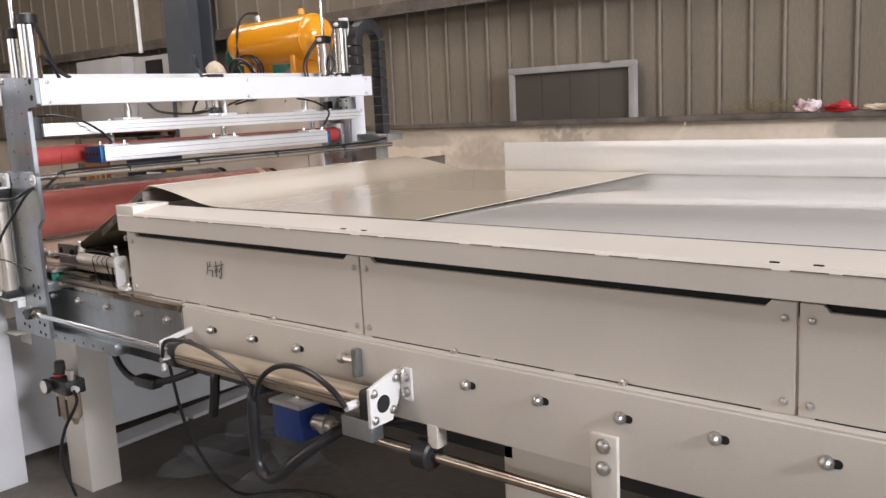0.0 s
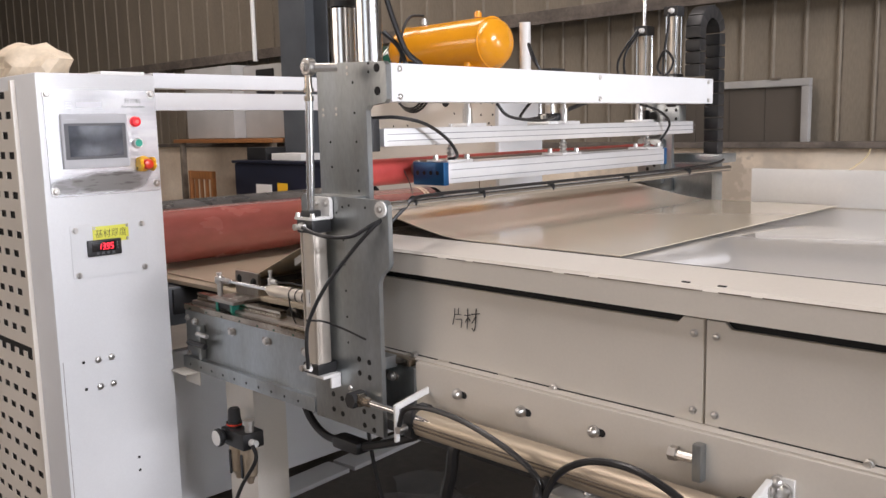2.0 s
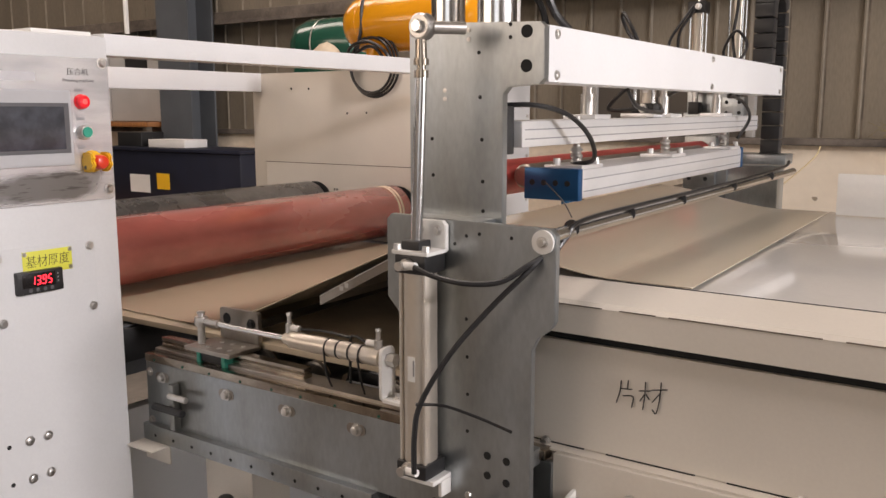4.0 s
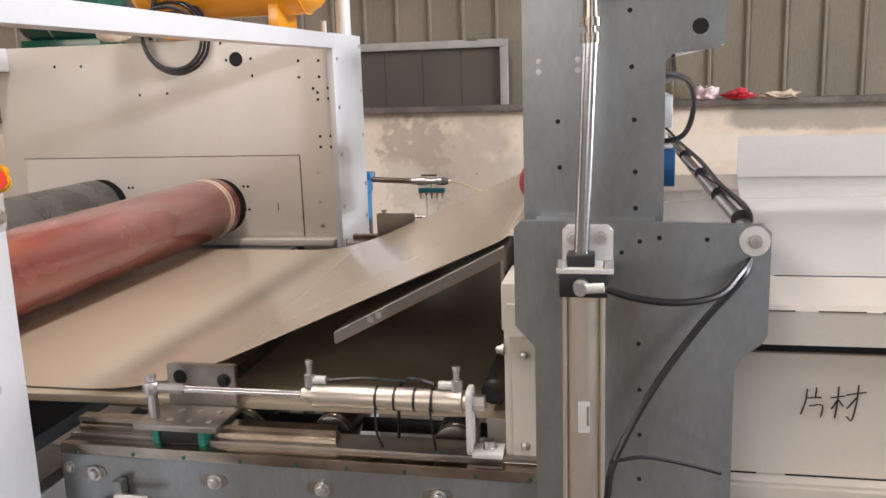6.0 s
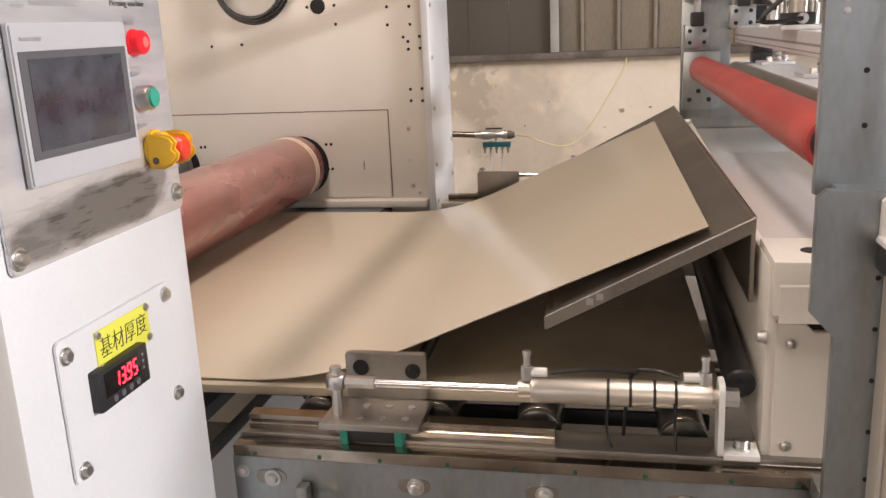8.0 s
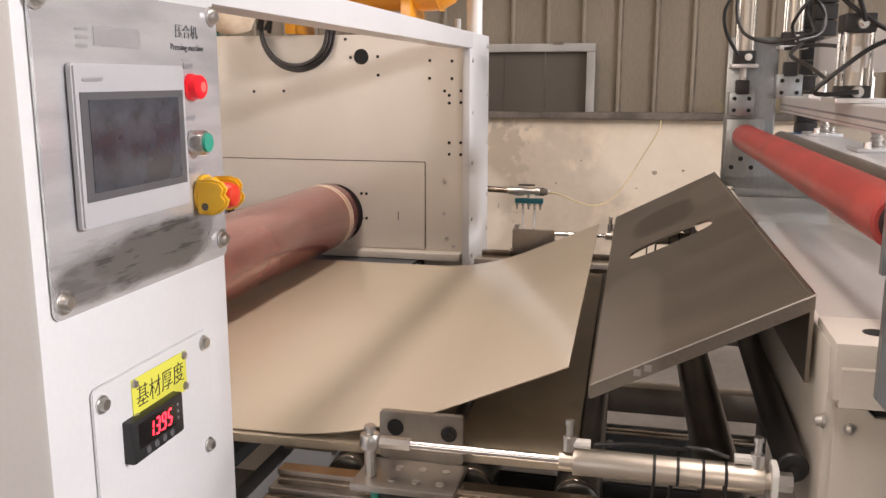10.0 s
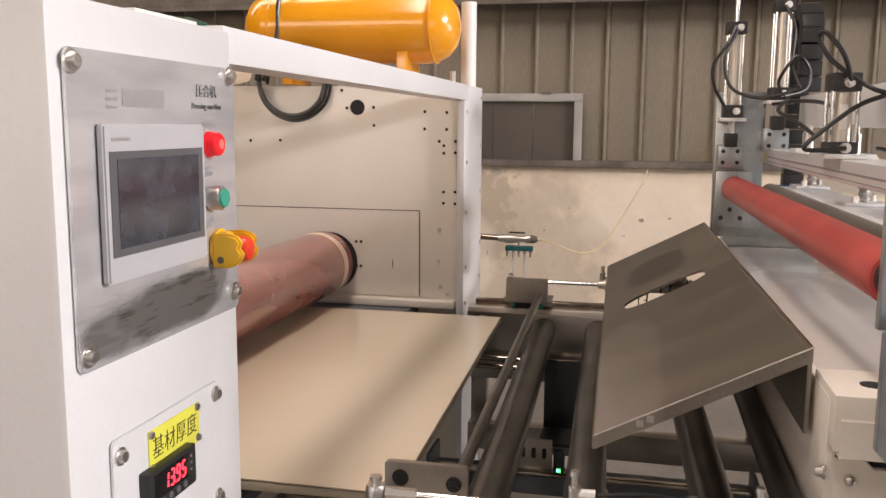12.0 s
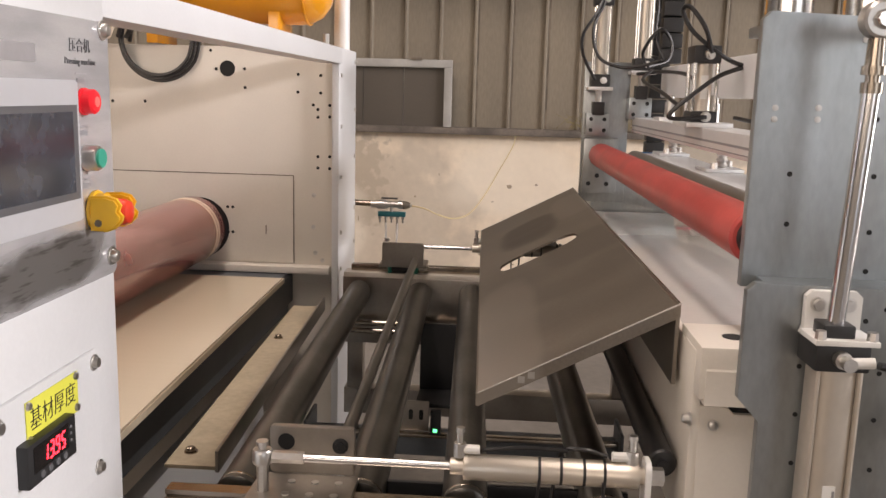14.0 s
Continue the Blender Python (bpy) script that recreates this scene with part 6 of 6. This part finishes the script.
    line = [(3.31, 1.265 + 0.045 * k) for k in range(10)] + [(3.232 + 0.078 * math.cos(a), 1.685 + 0.078 * math.sin(a)) for a in [math.pi * j / 7 for j in range(1, 7)]] + [(3.154, 1.685 - 0.045 * k) for k in range(4)]
    for n, (y, z) in enumerate(line):
        a, c = line[max(n - 1, 0)], line[min(n + 1, len(line) - 1)]
        ang = math.degrees(math.atan2(c[1] - a[1], c[0] - a[0]))
        lk = B()
        box(lk, -0.030, 0.030, -0.0215, 0.0215, -0.024, 0.024, 0.005)
        lk.transform(pose(-2.893, y, z, ang, 0, 0))
        part("chain_link", lk, BLACK, ch)
    part("chain_shelf", box(B(), -3.06, -2.84, 3.29, 3.40, 1.205, 1.239, 0.003), ZINC, g)
    part("far_block", box(B(), -3.10, -2.84, 3.20, 3.285, 1.06, 1.205, 0.003), ZINC, g)
    # drive rod of the long cylinder
    part("drive_rod", rod(B(), (-2.88, 1.478, 0.716), (-2.06, 1.505, 0.696), 0.008, 14), CHROME, g)
    part("drive_pin", lathe(B(), (-2.90, 1.478, 0.716), (1, 0, 0), [(0, 0.018), (0.02, 0.018), (0.0201, 0.012), (0.05, 0.012)], 6), RAIL, g)
    part("drive_nut", rod(B(), (-2.90, 1.497, 0.716), (-2.90, 1.455, 0.716), 0.02, 6), BLACK, g)
    for ob in g.children:
        if ob.name.split(".")[0] in ("lift_cylinder", "tie_washer", "washer_bolt", "air_hose") or ob is tail_near:
            nudge(ob, (0.004, -0.034, 0.0))
    lean(g, 0.02, 1.56)
    part("slide_shoe", box(B(), -3.09, -2.84, 1.5115, 1.5605, 0.79, 0.82, 0.002), ZINC, g)
    return g


# ---- the sheet and the board that run through ----
SHEET_Y0, SHEET_Y1 = 1.695, 2.98
STRIP = 0.0125
STRIPS = 200
TWIST = 1.6


def guide(x, t):
    """Height of the sheet at x: bed, rise over the ramp, crest, table."""
    z0 = 0.859
    if x < -3.95:
        z = 0.0
    elif x < -3.67:
        z = 0.5 * (x + 3.95) ** 2 * 0.44 / 0.28
    else:
        z = 0.0616 + (x + 3.67) * 0.44
    if t < 6.4:
        flat = 1.094 - z0
        crest = 1.150 - z0
        if x > -3.165:
            k = min(1.0, (x + 3.165) / 0.40)
            k = k * k * (3 - 2 * k)
            z = crest + (flat - crest) * k
    if t > 11.0:
        z *= max(0.0, 1 - (t - 11.0) / 0.4)
    return z0 + z


def tail(t):
    """Arc length from x = -3.82 on the bed to the sheet's tail."""
    rows = ((0, 1.90), (2.1, 1.53), (6.5, 0.86), (9.5, 0.44), (12.5, 0.0), (14.0, -0.215))
    for (a, s0), (b, s1) in zip(rows, rows[1:]):
        if t <= b:
            return s0 + (s1 - s0) * (t - a) / (b - a)
    return rows[-1][1]


def run_sheet():
    s = thing("plastic_sheet", (-3.0, 2.37, 0.86), "glossy grey-beige plastic sheet running over the ramp", "sheet")
    strips = []
    me = None
    for k in range(STRIPS):
        if me is None:
            bm = box(B(), -STRIP / 2 - 0.0006, STRIP / 2 + 0.0006, SHEET_Y0 - 2.37, SHEET_Y1 - 2.37, -0.0008, 0.0008)
            me = mesh_of(bm, SHEET, "strip")
        ob = new("strip", me)
        ob.parent = s
        strips.append(ob)
    b = solid("base_board", box(B(), -2.6, 0, 1.70 - 2.37, 3.0 - 2.37, 0.8415, 0.8555, 0.001), BOARD, "tan laminated base board on the rollers", "board")
    return s, strips, b


def strip_rows(times):
    """For each time, the poses of all strips along the guide, from the tail on."""
    out = []
    for t in times:
        # arc length table from the bed
        xs = [-7.5 + 0.005 * i for i in range(1240)]
        zs = [guide(x, t) for x in xs]
        acc = [0.0]
        for i in range(1, len(xs)):
            acc.append(acc[-1] + math.hypot(xs[i] - xs[i - 1], zs[i] - zs[i - 1]))
        zero = float(np.interp(-3.82, xs, acc))
        row = []
        for k in range(STRIPS):
            u = zero + tail(t) - (k + 0.5) * STRIP
            xa, xb = np.interp([u - STRIP / 2, u + STRIP / 2], acc, xs)
            za, zb = np.interp([xa, xb], xs, zs)
            ang = math.degrees(math.atan2(zb - za, xb - xa))
            row.append(pose((xa + xb) / 2 + 2.985, 0, (za + zb) / 2 - 0.86, 0, -ang, TWIST))
        out.append(row)
    return out


# ---- far side of the hall ----
def background():
    b = thing("electric_cabinet", (-11.5, 5.9, 1.2), "grey steel electric cabinet with an open door", "electric cabinet")
    part("body", box(B(), -11.30, -10.23, 5.75, 6.13, 1.28, 2.12, 0.01), BOXGREY, b)
    part("open_door", box(B(), -10.22, -9.32, 5.90, 5.93, 1.28, 2.10, 0.006), BOXGREY, b)
    # Near-black plate paints the shaded inside by the open door.
    part("inside", box(B(), -9.95, -9.6, 5.892, 5.899, 1.68, 2.05), DARK, b)
    part("handle", lathe(B(), (-11.12, 5.75, 1.75), (0, -1, 0), [(0, 0.03), (0.02, 0.03), (0.03, 0.02)], 12), PAPER, b)
    part("shelf", box(B(), -11.4, -9.25, 5.6, 6.13, 1.23, 1.275, 0.005), WOOD, b)
    for x in (-11.3, -9.35):
        part("post", box(B(), x, x + 0.06, 5.62, 5.68, 0, 1.23, 0.004), DARKBROWN, b)
    c = thing("wooden_chair", (-10.73, 5.4, 0), "orange wooden chair with a slatted back", "chair")
    for x in (-11.00, -10.50):
        part("back_post", box(B(), x, x + 0.05, 5.55, 5.60, 0, 0.90, 0.006), WOOD, c)
        part("leg", box(B(), x, x + 0.05, 5.12, 5.17, 0, 0.44, 0.006), WOOD, c)
    part("top_rail", box(B(), -11.00, -10.45, 5.555, 5.585, 0.80, 0.90, 0.008), WOOD, c)
    for k in range(3):
        part("slat", box(B(), -10.88 + 0.12 * k, -10.82 + 0.12 * k, 5.56, 5.58, 0.45, 0.80, 0.004), WOOD, c)
    part("seat", box(B(), -11.02, -10.43, 5.10, 5.60, 0.44, 0.48, 0.006), WOOD, c)
    k = thing("tool_crate", (-8.9, 5.4, 0.5), "dark blue plastic crate with orange labels", "crate")
    part("body", box(B(), -9.4, -7.55, 5.2, 5.7, 0.55, 1.03, 0.02), BLUEDARK, k)
    part("label", box(B(), -9.0, -8.72, 5.196, 5.2, 0.66, 0.82), PAPER, k)
    part("label", box(B(), -8.62, -8.45, 5.196, 5.2, 0.70, 0.84), KNOBYELLOW, k)
    part("lid", box(B(), -9.42, -7.53, 5.18, 5.72, 1.031, 1.06, 0.008), BLUEDARK, k)
    pb = thing("paper_box", (-8.6, 5.4, 1.05), "small white box on the crate", "box")
    part("body", box(B(), -8.85, -8.35, 5.3, 5.55, 1.061, 1.13, 0.004), PAPER, pb)
    part("dark_box", box(B(), -9.3, -8.95, 5.3, 5.55, 1.061, 1.19, 0.006), BLACK, pb)
    bench = thing("work_bench", (-8.9, 5.4, 0), "rough wooden bench under the crate", "bench")
    part("top", box(B(), -10.2, -7.7, 5.0, 5.8, 0.50, 0.548, 0.006), WOOD, bench)
    for x in (-10.1, -7.9):
        for y in (5.05, 5.68):
            part("leg", box(B(), x, x + 0.08, y, y + 0.08, 0, 0.50, 0.005), WOOD, bench)
    sg = thing("wall_sign", (-14.3, 6.1, 2.0), "small pale notice with unreadable lines on the wall", "sign")
    part("sheet", box(B(), -14.6, -13.9, 6.13, 6.14, 1.95, 2.28), BOXGREY, sg)
    ln = B()
    for q in range(3):
        box(ln, -14.5, -14.0, 6.126, 6.129, 2.02 + 0.08 * q, 2.05 + 0.08 * q)
    part("print_bar", ln, DARKBROWN, sg)
    solid("conduit", rod(B(), (-9.205, 5.4, 2.08), (-9.22, 5.4, 5.52), 0.022, 10), PAPER, "thin white conduit hanging by the column", "conduit")
    # litter on the coping
    random.seed(8)
    for (x, w, h, m, lab, nm) in ((-2.49, 0.075, 0.058, PINKBAG, "crumpled white plastic bag on the coping", "plastic_bag"), (-2.29, 0.088, 0.034, REDBAG, "crumpled red plastic bag on the coping", "plastic_bag"), (-2.04, 0.10, 0.03, FOAM, "crumpled pale rag on the coping", "rag")):
        f = B()
        bmesh.ops.create_icosphere(f, subdivisions=3, radius=1)
        for v in f.verts:
            q = 1 + 0.8 * noise.noise(v.co * 1.9 + Vector((x * 9, 0, 0))) + 0.35 * noise.noise(v.co * 6)
            v.co = Vector((x + v.co.x * w * q, 6.17 + v.co.y * 0.05 * q, 1.206 + max(0, (v.co.z + 0.6) * h * 0.8 * q)))
        solid(nm, f, m, lab, "bag" if "bag" in nm else "rag")
    tw = B()
    for q in range(44):
        a = random.random() * math.pi
        x = -2.94 + random.random() * 0.30
        tube(tw, [(x, 6.16, 1.21), (x + 0.10 * math.cos(a), 6.15, 1.23 + 0.08 * random.random()), (x + 0.22 * math.cos(a), 6.15, 1.215 + 0.10 * random.random())], 0.002, 4, 3)
    tagged(solid("dry_twigs", tw, DRYGRASS, "dry straw and twigs on the coping", "straw"), kind="stuff")
    st = B()
    for q in range(22):
        x, z = -5.5 + 4.2 * random.random(), 0.2 + 0.9 * random.random()
        w, h = 0.004 + 0.018 * random.random() ** 2, 0.004 + 0.022 * random.random() ** 2
        v = [st.verts.new((x + w * math.cos(a) * (0.6 + 0.6 * random.random()), WALL_Y - 0.0015, z + h * math.sin(a) * (0.6 + 0.6 * random.random()))) for a in [math.pi * 2 * j / 7 for j in range(7)]]
        st.faces.new(v)
    tagged(solid("wall_stains", st, STAIN, "brown chips and stains on the plaster", "stain"), kind="stuff")


BLUEDARK = mat("dark_blue_plastic", (0.010, 0.013, 0.03), 0.5, vary=0.15)

hall()
feed_table()
under_table()
slide_rail()
carriage(1.60, False)
carriage(3.13, True)
cross_shaft()
press()
roller_red, roller_grey = press_rollers()
top_things()
slider = gantry()
sheet, strips, board = run_sheet()
background()


def motions():
    base = Vector((-2.95, 2.4, 0.63))
    walk(slider, [(t, Matrix.Translation(base + Vector((d, 0, 0)))) for t, d in ((0, -0.713), (0.5, -0.554), (1.0, -0.39), (1.5, -0.209), (1.9, -0.07), (2.05, -0.030), (2.2, -0.014), (2.6, 0.0), (14.0, 0.0))])
    times = [0.5 * i for i in range(21)] + [10.25, 10.5, 10.75, 11.0, 11.1, 11.2, 11.3, 11.4, 11.5, 12.0, 12.5, 13.0, 13.5, 14.0]
    rows = strip_rows(times)
    for k, ob in enumerate(strips):
        walk(ob, [(t, row[k]) for t, row in zip(times, rows)])
    walk(board, [(t, pose(-3.832 + (0.14 if t < 12.5 else 0.143) * (12.5 - t), 2.37, 0, 0, 0, TWIST)) for t in (0.0, 4.0, 8.0, 12.5, 14.0)])
    for ob, x, turn in ((roller_red, -4.405, -80), (roller_grey, -4.87, -80)):
        walk(ob, [(t, pose(x, 2.4, 0.972, 0, turn * t, 0)) for t in [0.5 * i for i in range(29)]])


motions()
